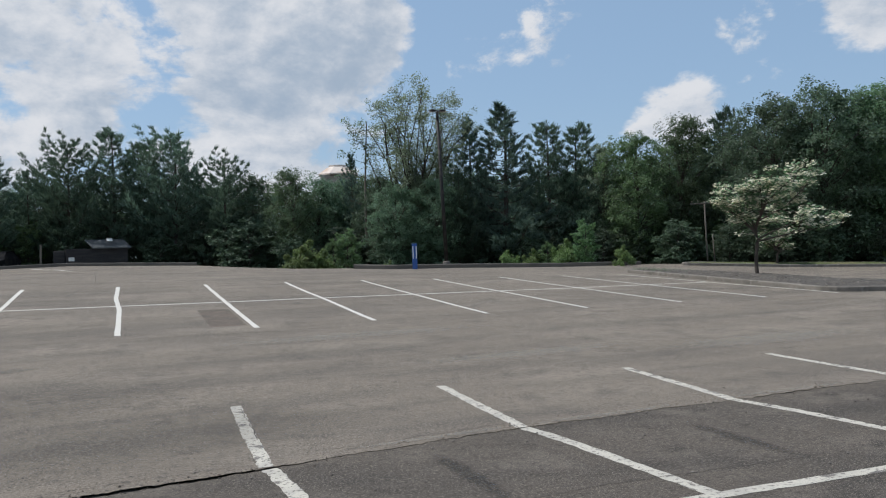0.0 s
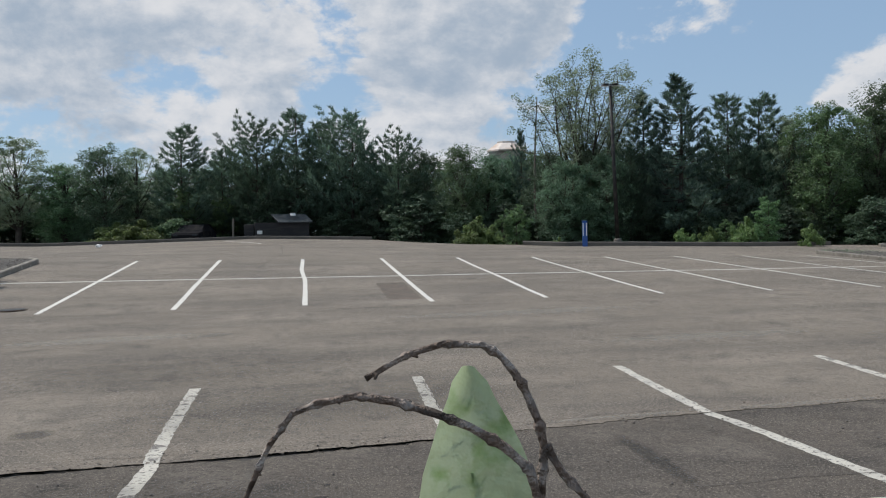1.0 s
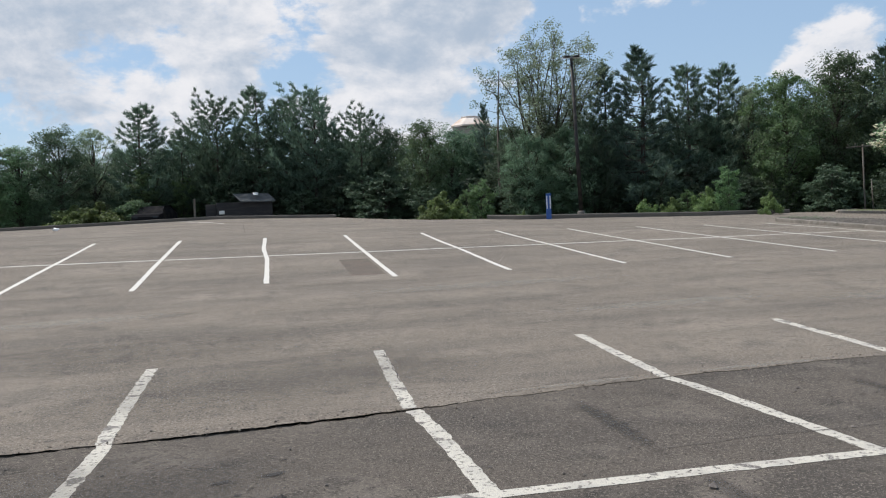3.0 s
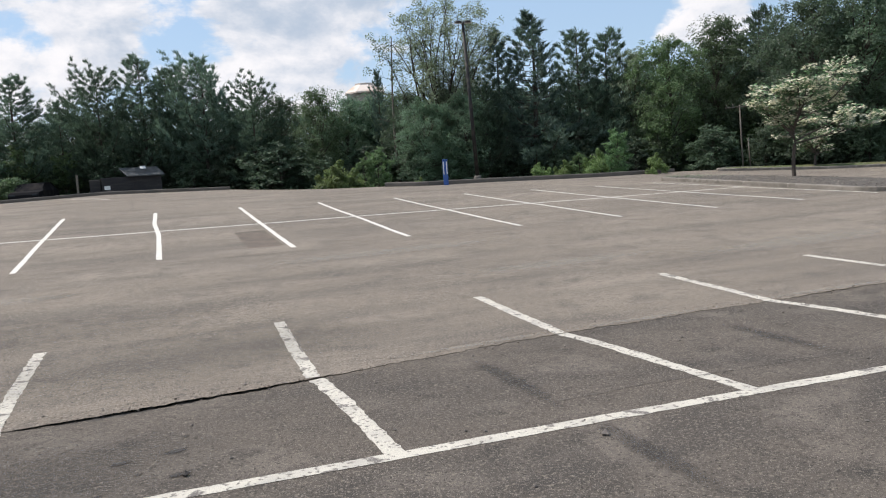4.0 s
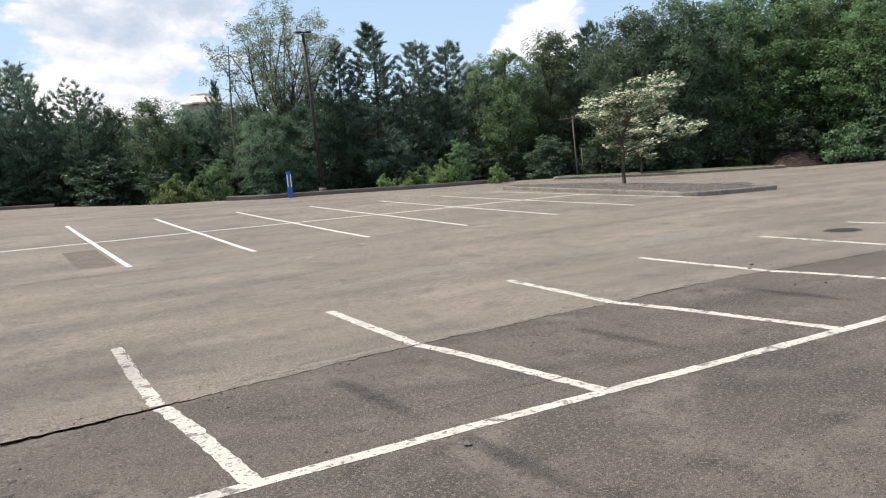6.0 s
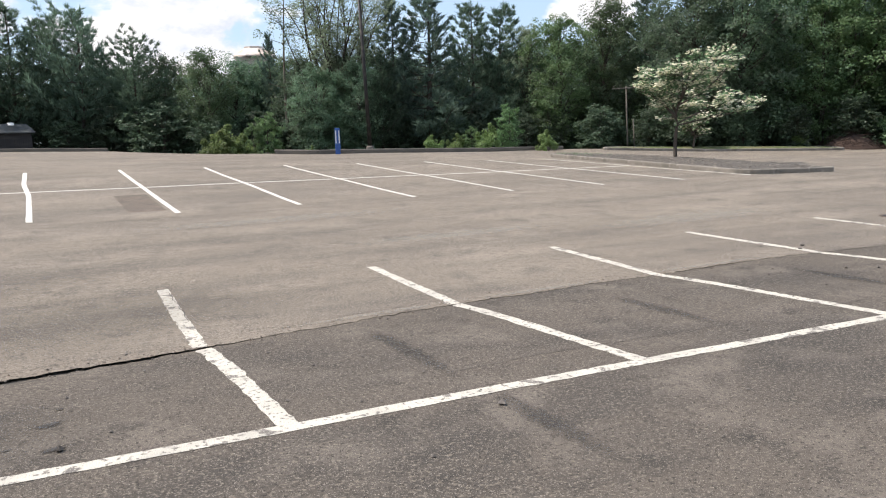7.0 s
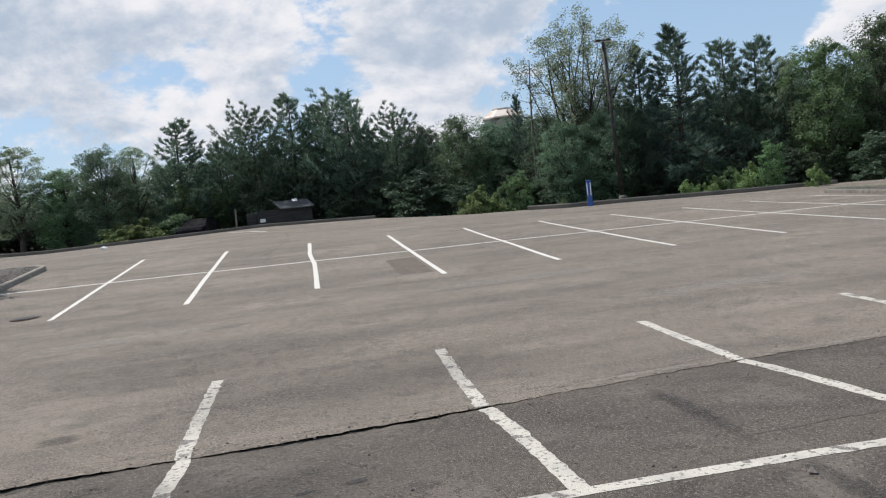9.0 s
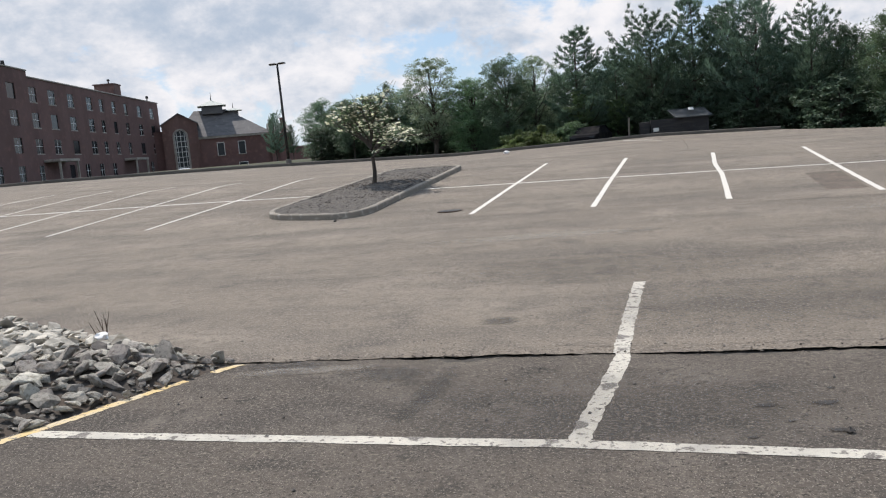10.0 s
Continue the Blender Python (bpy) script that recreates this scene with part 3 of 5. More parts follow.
def broadleaf(seed, height, width, leaves, leaf, bare=.25, open_crown=0.0, clumps=22, bark="bark", mat="leaf_mid", peak=.45):
    """A trunk whose limbs carry rounded masses of leafy sprays: returns the two meshes. Base at the origin."""
    rnd = random.Random(seed)
    wood = Build()
    r = height * .017
    trunk = limb(wood, Vector((0, 0, -.3)), Vector((rnd.uniform(-.4, .4), rnd.uniform(-.4, .4), height * .86)), r * 1.25, r * .25, rnd, .03, 7, 6)
    v, f = [], []
    sprays = []
    for k in range(clumps):
        u = (k + .5) / clumps
        z = height * (bare + (.93 - bare) * u)
        prof = (u / peak) ** .4 if u < peak else max(.05, 1 - ((u - peak) / (1 - peak)) ** 2) ** .5
        a = k * 2.399 + rnd.uniform(-.6, .6)
        rad = width / 2 * (.3 + .7 * prof) * rnd.uniform(.45, .95) * (.85 if u < .93 else .5)
        size = width * rnd.uniform(.14, .23) * (1.12 - .3 * u)
        c = Vector((math.cos(a) * rad, math.sin(a) * rad, z))
        s = trunk[min(5, max(1, int((.15 + u * .8) * 5.2)))]
        q = limb(wood, s, c, r * .42 * (1.2 - u * .7), r * .12, rnd, .1, 4, 4)
        n = 13 if open_crown else 16
        for i in range(n):
            d = rand_dir(rnd)
            d.z = d.z * .8 + .15
            p = c + Vector((d.x, d.y, d.z * .78)) * size * rnd.uniform(.7, 1.2)
            if i % 2:
                limb(wood, q[rnd.randrange(2, 5)], p, r * .05, r * .02, rnd, .12, 3, 2)
            sprays.append((p, d, size * rnd.uniform(.36, .6)))
    per = max(8, leaves // len(sprays))
    for p, d, size in sprays:
        leaf_spray(v, f, p, d, size * (.85 if open_crown else 1), per, leaf, rnd, .62)
    return wood.mesh("trunk", M[bark], True), mesh_from("crown", v, f, M[mat])


def vase_tree(seed, height, width, leaves, leaf, fork=.30, mat="leaf_pale", bark="bark"):
    """An open tree: limbs fan upwards from a low fork and split twice into fine twigs in young leaf."""
    rnd = random.Random(seed)
    wood = Build()
    r = height * .0125
    base = Vector((0, 0, height * fork))
    limb(wood, Vector((0, 0, -.3)), base, r * 1.7, r * 1.2, rnd, .02, 8, 4)
    ends = []
    for k in range(25):
        a, lean = k * 2.399 + rnd.uniform(-.2, .2), math.sqrt((k + .5) / 25)
        tip = Vector((math.cos(a) * lean * width * .43, math.sin(a) * lean * width * .43, height * (.90 - .22 * lean ** 2.6)))
        main = limb(wood, base + Vector((0, 0, rnd.uniform(-.10, .10) * height)), tip, r * .5, r * .12, rnd, .09, 5, 6)
        for i in range(14):
            j = 1 + i % 6
            p = main[j]
            out = Vector((p.x, p.y, 0)) / (width * .5)
            q = p + (out * .9 + Vector((0, 0, .6)) + rand_dir(rnd) * .85) * height * rnd.uniform(.055, .115)
            e = ((q.x ** 2 + q.y ** 2) / (width * .5) ** 2 + ((q.z - height * .64) / (height * .36)) ** 2)
            if e > 1:
                q = q.lerp(Vector((0, 0, height * .64)), 1 - 1 / math.sqrt(e))
            mid = limb(wood, p, q, r * .13, r * .05, rnd, .1, 4, 3)
            for _ in range(5):
                t = mid[rnd.randrange(1, 4)]
                w = t + (rand_dir(rnd) * .8 + out * .4 + Vector((0, 0, .55))) * height * rnd.uniform(.022, .05)
                limb(wood, t, w, r * .045, r * .018, rnd, .1, 3, 2)
                ends.append(w)
    v, f = [], []
    for w in ends:
        leaf_spray(v, f, w, Vector((0, 0, .3)), height * .026, leaves // len(ends), leaf, rnd, .8)
    return wood.mesh("trunk", M[bark], True), mesh_from("crown", v, f, M[mat])


def pine(seed, height, width, bare=.3, limbs=70, up=.35, mat="needle", tuft=.5, dense=1.0, taper=.55, ragged=.35):
    """A pine: single limbs at uneven heights, upturned at the tip, with flat plumes of needles on their twigs."""
    rnd = random.Random(seed)
    wood = Build()
    r = height * .013
    limb(wood, Vector((0, 0, -.3)), Vector((rnd.uniform(-.25, .25), rnd.uniform(-.25, .25), height * .97)), r * 1.2, r * .15, rnd, .012, 7, 7)
    v, f = [], []

    def plume(p, d, size):
        for _ in range(int(9 * dense)):
            n = (d + rand_dir(rnd) * .75 + Vector((0, 0, .3))).normalized()
            s = n.orthogonal().normalized()
            s.rotate(Matrix.Rotation(rnd.uniform(0, 6.28), 3, n))
            q = p + rand_dir(rnd) * size * .28
            k = len(v)
            w = size * .085
            v.extend([q - s * w, q + s * w, q + n * size * rnd.uniform(.6, 1.15)])
            f.append((k, k + 1, k + 2))

    up_axis = Vector((0, 0, 1))
    for k in range(limbs):
        u = min(.99, max(0, (k + rnd.uniform(-.9, .9)) / limbs))
        z = height * (bare + (.975 - bare) * u)
        a = k * 2.399 + rnd.uniform(-.5, .5)
        h = Vector((math.cos(a), math.sin(a), 0))
        lump = 1 + ragged * 1.6 * noise.noise((h.x * 1.3 + seed, h.y * 1.3, u * 5.5))
        ln = max(.35, width / 2 * min(1.0, (1 - u) ** taper + .05) * lump * rnd.uniform(.62, 1.12))
        rise = up * (.3 + 1.1 * u) + rnd.uniform(-.1, .16)
        p0 = Vector((0, 0, z))
        pts = [p0 + h * ln * t + up_axis * ln * (rise * t + .22 * t * t * t - .10 * math.sin(math.pi * t)) for t in (0, .25, .5, .75, 1)]
        wood.tube(pts, [r * .28 * (1.1 - u * .8) * (1 - .8 * t) + .006 for t in (0, .25, .5, .75, 1)], 4, False)
        side = h.cross(up_axis)
        m = max(4, int(ln * 3.6))
        for i in range(m):
            t = .22 + .78 * (i + rnd.random()) / m
            j = min(3, int(t * 4))
            p = pts[j].lerp(pts[j + 1], t * 4 - j)
            reach = ln * (.16 + .30 * (1.05 - t)) * rnd.uniform(.6, 1.2)
            d = (side * (1 if i % 2 else -1) * rnd.uniform(.5, 1.1) + h * .75 + up_axis * rnd.uniform(.12, .42)).normalized()
            for step in (.35, .7, 1.0):
                plume(p + d * reach * step, (d * .6 + up_axis * .45).normalized(), tuft * rnd.uniform(.75, 1.15) * (1.1 - .3 * u))
        plume(pts[4], (h + up_axis * .6).normalized(), tuft)
    for k in range(6):
        plume(Vector((0, 0, height * (.90 + .018 * k))), up_axis, tuft * .9)
    return wood.mesh("trunk", M["bark"], True), mesh_from("crown", v, f, M[mat])


def shrub(seed, height, width, leaves, leaf, mat):
    """A bush of uneven sprays on many stems."""
    rnd = random.Random(seed)
    wood = Build()
    v, f = [], []
    n = 20
    for k in range(n):
        a, r = k * 2.4, width * .46 * math.sqrt((k + .5) / n) * rnd.uniform(.7, 1.15)
        c = Vector((math.cos(a) * r, math.sin(a) * r, height * rnd.uniform(.3, .95) * (1.08 - .75 * (r / (width * .5)) ** 2)))
        limb(wood, Vector((c.x * .15, c.y * .15, -.2)), c, .03, .008, rnd, .1, 4, 3)
        size = width * rnd.uniform(.07, .17)
        for _ in range(leaves // n):
            d = rand_dir(rnd)
            p = c + Vector((d.x, d.y, d.z * .8)) * size * rnd.random() ** .4 * rnd.uniform(.8, 1.4)
            if p.z > -.1:
                leaf_quad(v, f, p, (d * .5 + Vector((0, 0, .6)) + rand_dir(rnd) * .8).normalized(), leaf * rnd.uniform(.5, 1.4), rnd)
    return wood.mesh("stems", M["bark"], True), mesh_from("foliage", v, f, M[mat])


def dogwood(seed, height, width, leaves, bracts, lean=(0, 0)):
    """A small spreading tree with tiers of flat white bracts over green leaves."""
    rnd = random.Random(seed)
    wood = Build()
    fork = height * .30
    limb(wood, Vector((0, 0, -.1)), Vector((.04, 0, fork)), .075, .055, rnd, .05, 8, 4)
    lv, lf, bv, bf = [], [], [], []
    n_tiers = 91
    lean_dir = Vector((lean[0], lean[1], 0))
    for k in range(n_tiers):
        i, j = divmod(k, 7)
        if j == 0:
            u = ((i * 5) % 13 + .5) / 13
            a = i * 2.399 + rnd.uniform(-.35, .35)
            h = Vector((math.cos(a), math.sin(a), 0))
            reach = width / 2 * (1.12 - .62 * u ** 1.6) * rnd.uniform(.78, 1.15) * (1 + .5 * h.dot(lean_dir))
            root = Vector((.04, 0, fork + height * .22 * u))
            tip = h * reach + Vector((0, 0, height * (.46 + .52 * u) - .16 * h.dot(lean_dir) * height * .4)) + lean_dir * .5
            main = limb(wood, root, tip, .034, .01, rnd, .1, 6, 6)
            across = h.cross(Vector((0, 0, 1)))
        t = .38 + .62 * j / 6
        m = min(5, int(t * 6))
        c = main[m].lerp(main[m + 1], t * 6 - m) + across * rnd.uniform(-.20, .20) * width * (1.25 - t * .7) + Vector((0, 0, rnd.uniform(-.05, .11) * height))
        q = limb(wood, main[m], c, .014, .006, rnd, .12, 4, 4)
        size = width * rnd.uniform(.05, .09)
        for _ in range(4):
            limb(wood, q[3], c + rand_dir(rnd) * size * 1.5, .008, .003, rnd, .1, 3, 2)
        for _ in range(int(leaves * .8) // n_tiers):
            d = rand_dir(rnd)
            p = c + Vector((d.x * size * 1.4, d.y * size * 1.4, d.z * size * .9)) * rnd.random() ** .4
            leaf_quad(lv, lf, p, (Vector((0, 0, 1)) + rand_dir(rnd) * .7).normalized(), .085 * rnd.uniform(.7, 1.3), rnd)
        for _ in range(bracts // n_tiers):
            d = rand_dir(rnd)
            p = c + Vector((d.x * size * 1.55, d.y * size * 1.55, d.z * size * .45 + .05)) * rnd.random() ** .4
            n = (Vector((0, 0, 1.2)) + rand_dir(rnd) * .6).normalized()
            t = n.orthogonal().normalized()
            t.rotate(Matrix.Rotation(rnd.uniform(0, 6.28), 3, n))
            for turn in range(2):
                s = n.cross(t)
                k0 = len(bv)
                w = .082 * rnd.uniform(.75, 1.3)
                bv.extend([p - t * w, p + s * w * .45, p + t * w, p - s * w * .45])
                bf.append((k0, k0 + 1, k0 + 2, k0 + 3))
                t = s
    return wood.mesh("trunk", M["bark"], True), mesh_from("crown", lv, lf, M["leaf_mid"]), mesh_from("blossom", bv, bf, M["bract"])


def make_tree(meshes, label, category="tree", name="tree", parts=("trunk", "crown"), group=""):
    top = thing(name, label, category, group=group)
    for n, me in zip(parts, meshes):
        part(n, me, top)
    return top


EYE = Vector((-1.35, -4.55, 1.8))


def spot(az, dist):
    """Plan place at an azimuth (degrees right of the y axis) and distance from the standpoint."""
    a = radians(az)
    return EYE.x + math.sin(a) * dist, EYE.y + math.cos(a) * dist


PROTO = {}


def plant(kind, az, dist, el_top=None, wide=1.0, tall=None, turn=0.0, sink=0.0, label=None):
    """Set a tree so that its top stands el_top degrees above eye level at that distance."""
    ob, h = PROTO[kind]
    x, y = spot(az, dist)
    z = land_z(x, y) - sink
    s = (tall if tall else (EYE.z + dist * math.tan(radians(el_top)) - z)) / h
    m = Matrix.Translation((x, y, z)) @ Matrix.Rotation(radians(turn), 4, "Z") @ Matrix.Diagonal((s * wide, s * wide, s, 1))
    if not ob.get("used"):
        ob["used"] = 1
        ob.matrix_basis = m
        t = ob
    else:
        t = copy_thing(ob, m @ Matrix.Diagonal((1 / ob.scale.x, 1 / ob.scale.y, 1 / ob.scale.z, 1)))
    if label:
        t["label"] = label
    return t


def build_woods():
    W = "woodland edge trees"
    P = PROTO
    P["oak"] = make_tree(broadleaf(11, 12, 8.5, 30000, .145, .08, clumps=44, mat="leaf_dark"), "dense dark green broadleaf tree at the woodland edge", group=W), 12
    P["maple"] = make_tree(broadleaf(12, 12, 7.4, 27000, .135, .1, clumps=40, mat="leaf_mid"), "green broadleaf tree with a ragged crown", group=W), 12
    # Maple in a lighter leaf: sun on the crown is put into the colour.
    P["maple_lit"] = make_tree(broadleaf(17, 12, 7.4, 26000, .13, .1, clumps=38, mat="leaf_fresh"), "fresh green broadleaf tree with sunlight put into its leaf colour", group=W), 12
    P["ash"] = make_tree(broadleaf(13, 13, 7.0, 19000, .12, .2, .6, clumps=34, mat="leaf_pale"), "light green broadleaf tree with an airy crown", group=W), 13
    P["sycamore"] = make_tree(vase_tree(14, 14, 8.8, 40000, .105, .22), "tall open broadleaf tree in young pale leaf", group=W), 14
    P["pine"] = make_tree(pine(21, 14, 6.6, .2, 72, .30, tuft=.46), "tall dark white pine with ragged limbs", group=W), 14
    P["pine_b"] = make_tree(pine(22, 14, 8.0, .18, 66, .42, tuft=.52, dense=1.1, taper=.42, ragged=.5), "broad dark pine with upswept limbs", group=W), 14
    P["spruce"] = make_tree(pine(23, 14, 7.0, .14, 84, .34, "needle_blue", tuft=.44, taper=.85, ragged=.22), "tall pine with open tiers of upswept limbs", group=W), 14
    P["sapling"] = make_tree(broadleaf(15, 6, 4.2, 7500, .14, .02, clumps=18, mat="leaf_fresh"), "young broadleaf tree of the understory", group=W), 6
    P["dark_sapling"] = make_tree(broadleaf(16, 7, 5.2, 7000, .2, .0, clumps=26, mat="leaf_shade"), "understory tree with the wood's shade put into its leaf colour", group=W), 7
    P["bush"] = make_tree(shrub(31, 2.2, 3.4, 5000, .13, "leaf_bright"), "bright yellow-green bush at the edge of the lot", "bush", "bush", ("stems", "foliage"), "roadside bushes"), 2.2
    P["bush_dark"] = make_tree(shrub(32, 2.4, 3.6, 5000, .13, "leaf_mid"), "green bush at the edge of the wood", "bush", "bush", ("stems", "foliage"), "roadside bushes"), 2.4
    rnd = random.Random(5)
    # the skyline: kind, azimuth, distance, elevation of the top, width
    skyline = [
        ("pine_b", -28.3, 130, 3.4, .8), ("pine", -27.2, 125, 2.6, .8),
        ("oak", -25.2, 76, 4.1, 1.1), ("maple", -23.5, 72, 4.0, 1.3), ("ash", -20.7, 66, 5.1, .5), ("maple", -21.8, 66, 4.2, 1.1), ("ash", -17.6, 62, 6.5, 1.3), ("oak", -19.4, 68, 4.4, 1.2),
        ("maple", -15.0, 62, 4.7, 1.4), ("oak", -12.6, 60, 5.9, .95), ("ash", -10.5, 61, 6.0, 1.0), ("pine", -7.5, 60, 7.35, 1.25), ("pine_b", -5.0, 61, 5.6, .9), ("pine_b", -2.8, 60, 7.5, 1.0),
        ("pine", -.2, 60, 8.5, 1.1), ("pine_b", 1.7, 61, 7.5, 1.0), ("pine_b", 3.7, 59, 8.1, 1.05), ("pine", 5.3, 62, 5.7, .9), ("pine_b", 7.0, 57, 6.5, 1.0), ("oak", 8.9, 58, 5.6, .62), ("maple", 11.4, 55, 6.0, .85), ("oak", 13.4, 57, 5.3, .9), ("oak", 15.0, 58, 5.2, .8), ("maple", 16.6, 59, 5.4, .8),
        ("spruce", 15.7, 56, 6.9, .6), ("oak", 17.6, 55, 5.4, .8), ("sycamore", 20.3, 54, 11.6, 1.05), ("oak", 18.8, 51, 4.7, .8), ("oak", 21.6, 51, 5.0, .8), ("pine_b", 23.2, 51, 5.2, .8), ("spruce", 24.0, 54, 9.0, 1.0), ("spruce", 26.3, 53, 10.0, 1.35), ("pine", 29.5, 55, 8.6, 1.1), ("pine", 31.7, 56, 8.4, 1.1),
        ("ash", 33.4, 55, 7.3, .8), ("maple_lit", 35.4, 54, 7.8, .9), ("maple", 38.8, 56, 8.6, .85), ("pine", 41.4, 58, 8.8, .8), ("oak", 44.4, 52, 9.3, .9), ("oak", 47.4, 52, 9.8, .9), ("maple", 50.6, 54, 9.6, 1.0), ("maple_lit", 52.2, 53, 7.6, .9), ("maple_lit", 58.6, 53, 8.2, 1.0),
        ("maple_lit", 53.8, 55, 9.9, 1.0), ("pine", 55.6, 58, 10.4, .9), ("maple_lit", 57.2, 55, 9.8, 1.0), ("oak", 60.5, 55, 9.9, 1.0), ("maple", 64, 55, 9.6, 1.0), ("oak", 68, 55, 9, 1.0),
    ]
    for kind, az, dist, el, wide in skyline:
        plant(kind, az, dist, el, wide, turn=rnd.uniform(0, 360))
    # fill behind and below the skyline
    roof_az = (-24, -19, -13, -9, -6, -2, 4, 8, 13, 18, 22, 30, 36, 42, 50, 70)
    roof_el = (3.2, 3.6, 4.0, 4.6, 4.8, 5.6, 5.2, 4.9, 4.6, 4.9, 5.6, 5.6, 5.9, 7.2, 8.2, 8.2)
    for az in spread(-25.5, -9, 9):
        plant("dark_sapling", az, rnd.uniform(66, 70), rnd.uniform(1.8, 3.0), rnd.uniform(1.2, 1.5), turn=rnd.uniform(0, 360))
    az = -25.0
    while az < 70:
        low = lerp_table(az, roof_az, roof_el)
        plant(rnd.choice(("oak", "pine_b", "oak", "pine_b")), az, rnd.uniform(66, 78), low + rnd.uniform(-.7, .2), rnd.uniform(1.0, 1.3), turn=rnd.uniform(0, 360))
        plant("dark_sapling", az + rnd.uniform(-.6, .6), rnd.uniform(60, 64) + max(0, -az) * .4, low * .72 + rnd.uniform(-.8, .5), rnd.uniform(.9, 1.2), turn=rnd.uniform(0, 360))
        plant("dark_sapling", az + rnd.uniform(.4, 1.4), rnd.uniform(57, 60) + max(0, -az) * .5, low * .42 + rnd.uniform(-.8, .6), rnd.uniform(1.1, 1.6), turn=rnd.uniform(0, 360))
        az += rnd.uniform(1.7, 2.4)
    # Front row of understory; its shade comes from the leaf colour.
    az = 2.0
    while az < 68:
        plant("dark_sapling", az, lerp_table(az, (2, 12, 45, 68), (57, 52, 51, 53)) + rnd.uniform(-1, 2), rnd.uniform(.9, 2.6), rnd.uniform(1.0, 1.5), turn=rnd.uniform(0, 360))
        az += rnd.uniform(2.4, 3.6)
    # bushes at the edge
    for kind, az, dist, el, wide in (("bush", 11.9, 44.5, .35, .8), ("bush", 12.9, 45, .75, .75), ("sapling", 14.3, 46, .9, .8), ("sapling", 15.4, 46.5, 1.6, .8), ("bush", -10.6, 56, .95, 1.3), ("bush", -12.0, 57, .8, 1.2), ("bush_dark", -8.4, 57, 1.0, 1.3), ("sapling", -7.5, 59, 3.1, 1.0),
                                     ("sapling", -5.0, 60, 2.5, .9), ("bush", 26.8, 43, -.35, .7), ("bush", 28.2, 44, -.3, .6), ("sapling", 29.4, 44, .25, .8), ("bush", 30.4, 43.5, .3, .6), ("sapling", 31.9, 45, 1.7, .8), ("bush", 34.6, 44, -.2, .6), ("bush", 18.2, 42, -.8, .6), ("sapling", 40.9, 55, 1.3, .9),
                                     ("bush", 51.0, 50.5, -.8, .7), ("bush_dark", 57.2, 51, .5, 1.0), ("sapling", 58.5, 52.5, 2.6, .8)):
        plant(kind, az, dist, el, wide, turn=rnd.uniform(0, 360))


build_woods()


def build_dogwoods():
    for seed, x, y, h, w, n, label in ((41, 20.15, 18.3, 3.85, 3.9, 3100, "small spreading dogwood covered in creamy white bracts"), (42, -11.2, 18.8, 2.6, 2.7, 620, "small dogwood with white bracts on a kerbed island"), (43, 31.8, 29.3, 1.9, 2.0, 500, "low dogwood in bloom on a far island")):
        t = make_tree(dogwood(seed, h, w, int(n * 1.7) if seed == 41 else n * 3, n, (.40, -.37) if seed == 41 else (0, 0)), label, "tree", "dogwood_tree", ("trunk", "crown", "blossom"), "flowering trees")
        t.matrix_basis = pose(x, y, ground_z(x, y) + (.22 if seed != 43 else .15))


build_dogwoods()


# ---- lamps, posts and the shed ----
def lamp_post(az, dist, top_el, lean=0.0, arm=1.1, label=""):
    x, y = spot(az, dist)
    z = land_z(x, y)
    h = EYE.z + dist * math.tan(radians(top_el)) - z
    top = thing("lamp_post", label, "street lamp", pose(x, y, z, 0, lean, 0), "lamp posts")
    b = Build().tube([(0, 0, .55), (0, 0, h * .5), (0, 0, h)], (.10, .085, .07), 10)
    part("pole", b.mesh("pole", M["steel_dark"], True), top)
    part("base", Build().tube([(0, 0, -.4), (0, 0, .5), (0, 0, .58)], (.2, .19, .15), 14).mesh("base", M["kerb_dark"], True), top, "round concrete footing")
    for s in (-1, 1):
        head = part("lamp_head", Build().box((s * .12 if s > 0 else -arm * .75, -.16, h - .05), (arm * .75 if s > 0 else -.12, .16, h + .06), .03).mesh("lamp_head", M["steel_dark"]), top, "flat dark lamp head")
        part("diffuser", Build().box((s * arm * .5 - .22, -.11, h - .062), (s * arm * .5 + .22, .11, h - .049)).mesh("diffuser", M["white_paint"]), head)
    part("bracket", Build().box((-.16, -.04, h - .02), (.16, .04, h + .03), .01).mesh("bracket", M["steel_dark"]), top)


lamp_post(-27.85, 56, 6.6, -.6, .72, "tall dark steel lamp post with twin heads")
lamp_post(22.3, 40.5, 9.6, -2.0, .5, "dark steel lamp post standing before the wood")


def blue_post():
    x, y = spot(20.05, 38.5)
    z = land_z(x, y)
    top = thing("emergency_call_post", "slim blue call post with pale side strips", "call post", pose(x, y, z, 0, 0, -20))
    part("body", Build().box((-.12, -.1, -.1), (.12, .1, 1.28), .02).mesh("body", M["blue_paint"]), top)
    for s in (-1, 1):
        part("strip", Build().box((s * .075 - .022, -.112, .62), (s * .075 + .022, -.098, 1.22), .004).mesh("strip", M["white_paint"]), top, "pale reflective strip")
    part("cap", Build().box((-.13, -.11, 1.28), (.13, .11, 1.33), .015).mesh("cap", M["blue_paint"]), top)


blue_post()


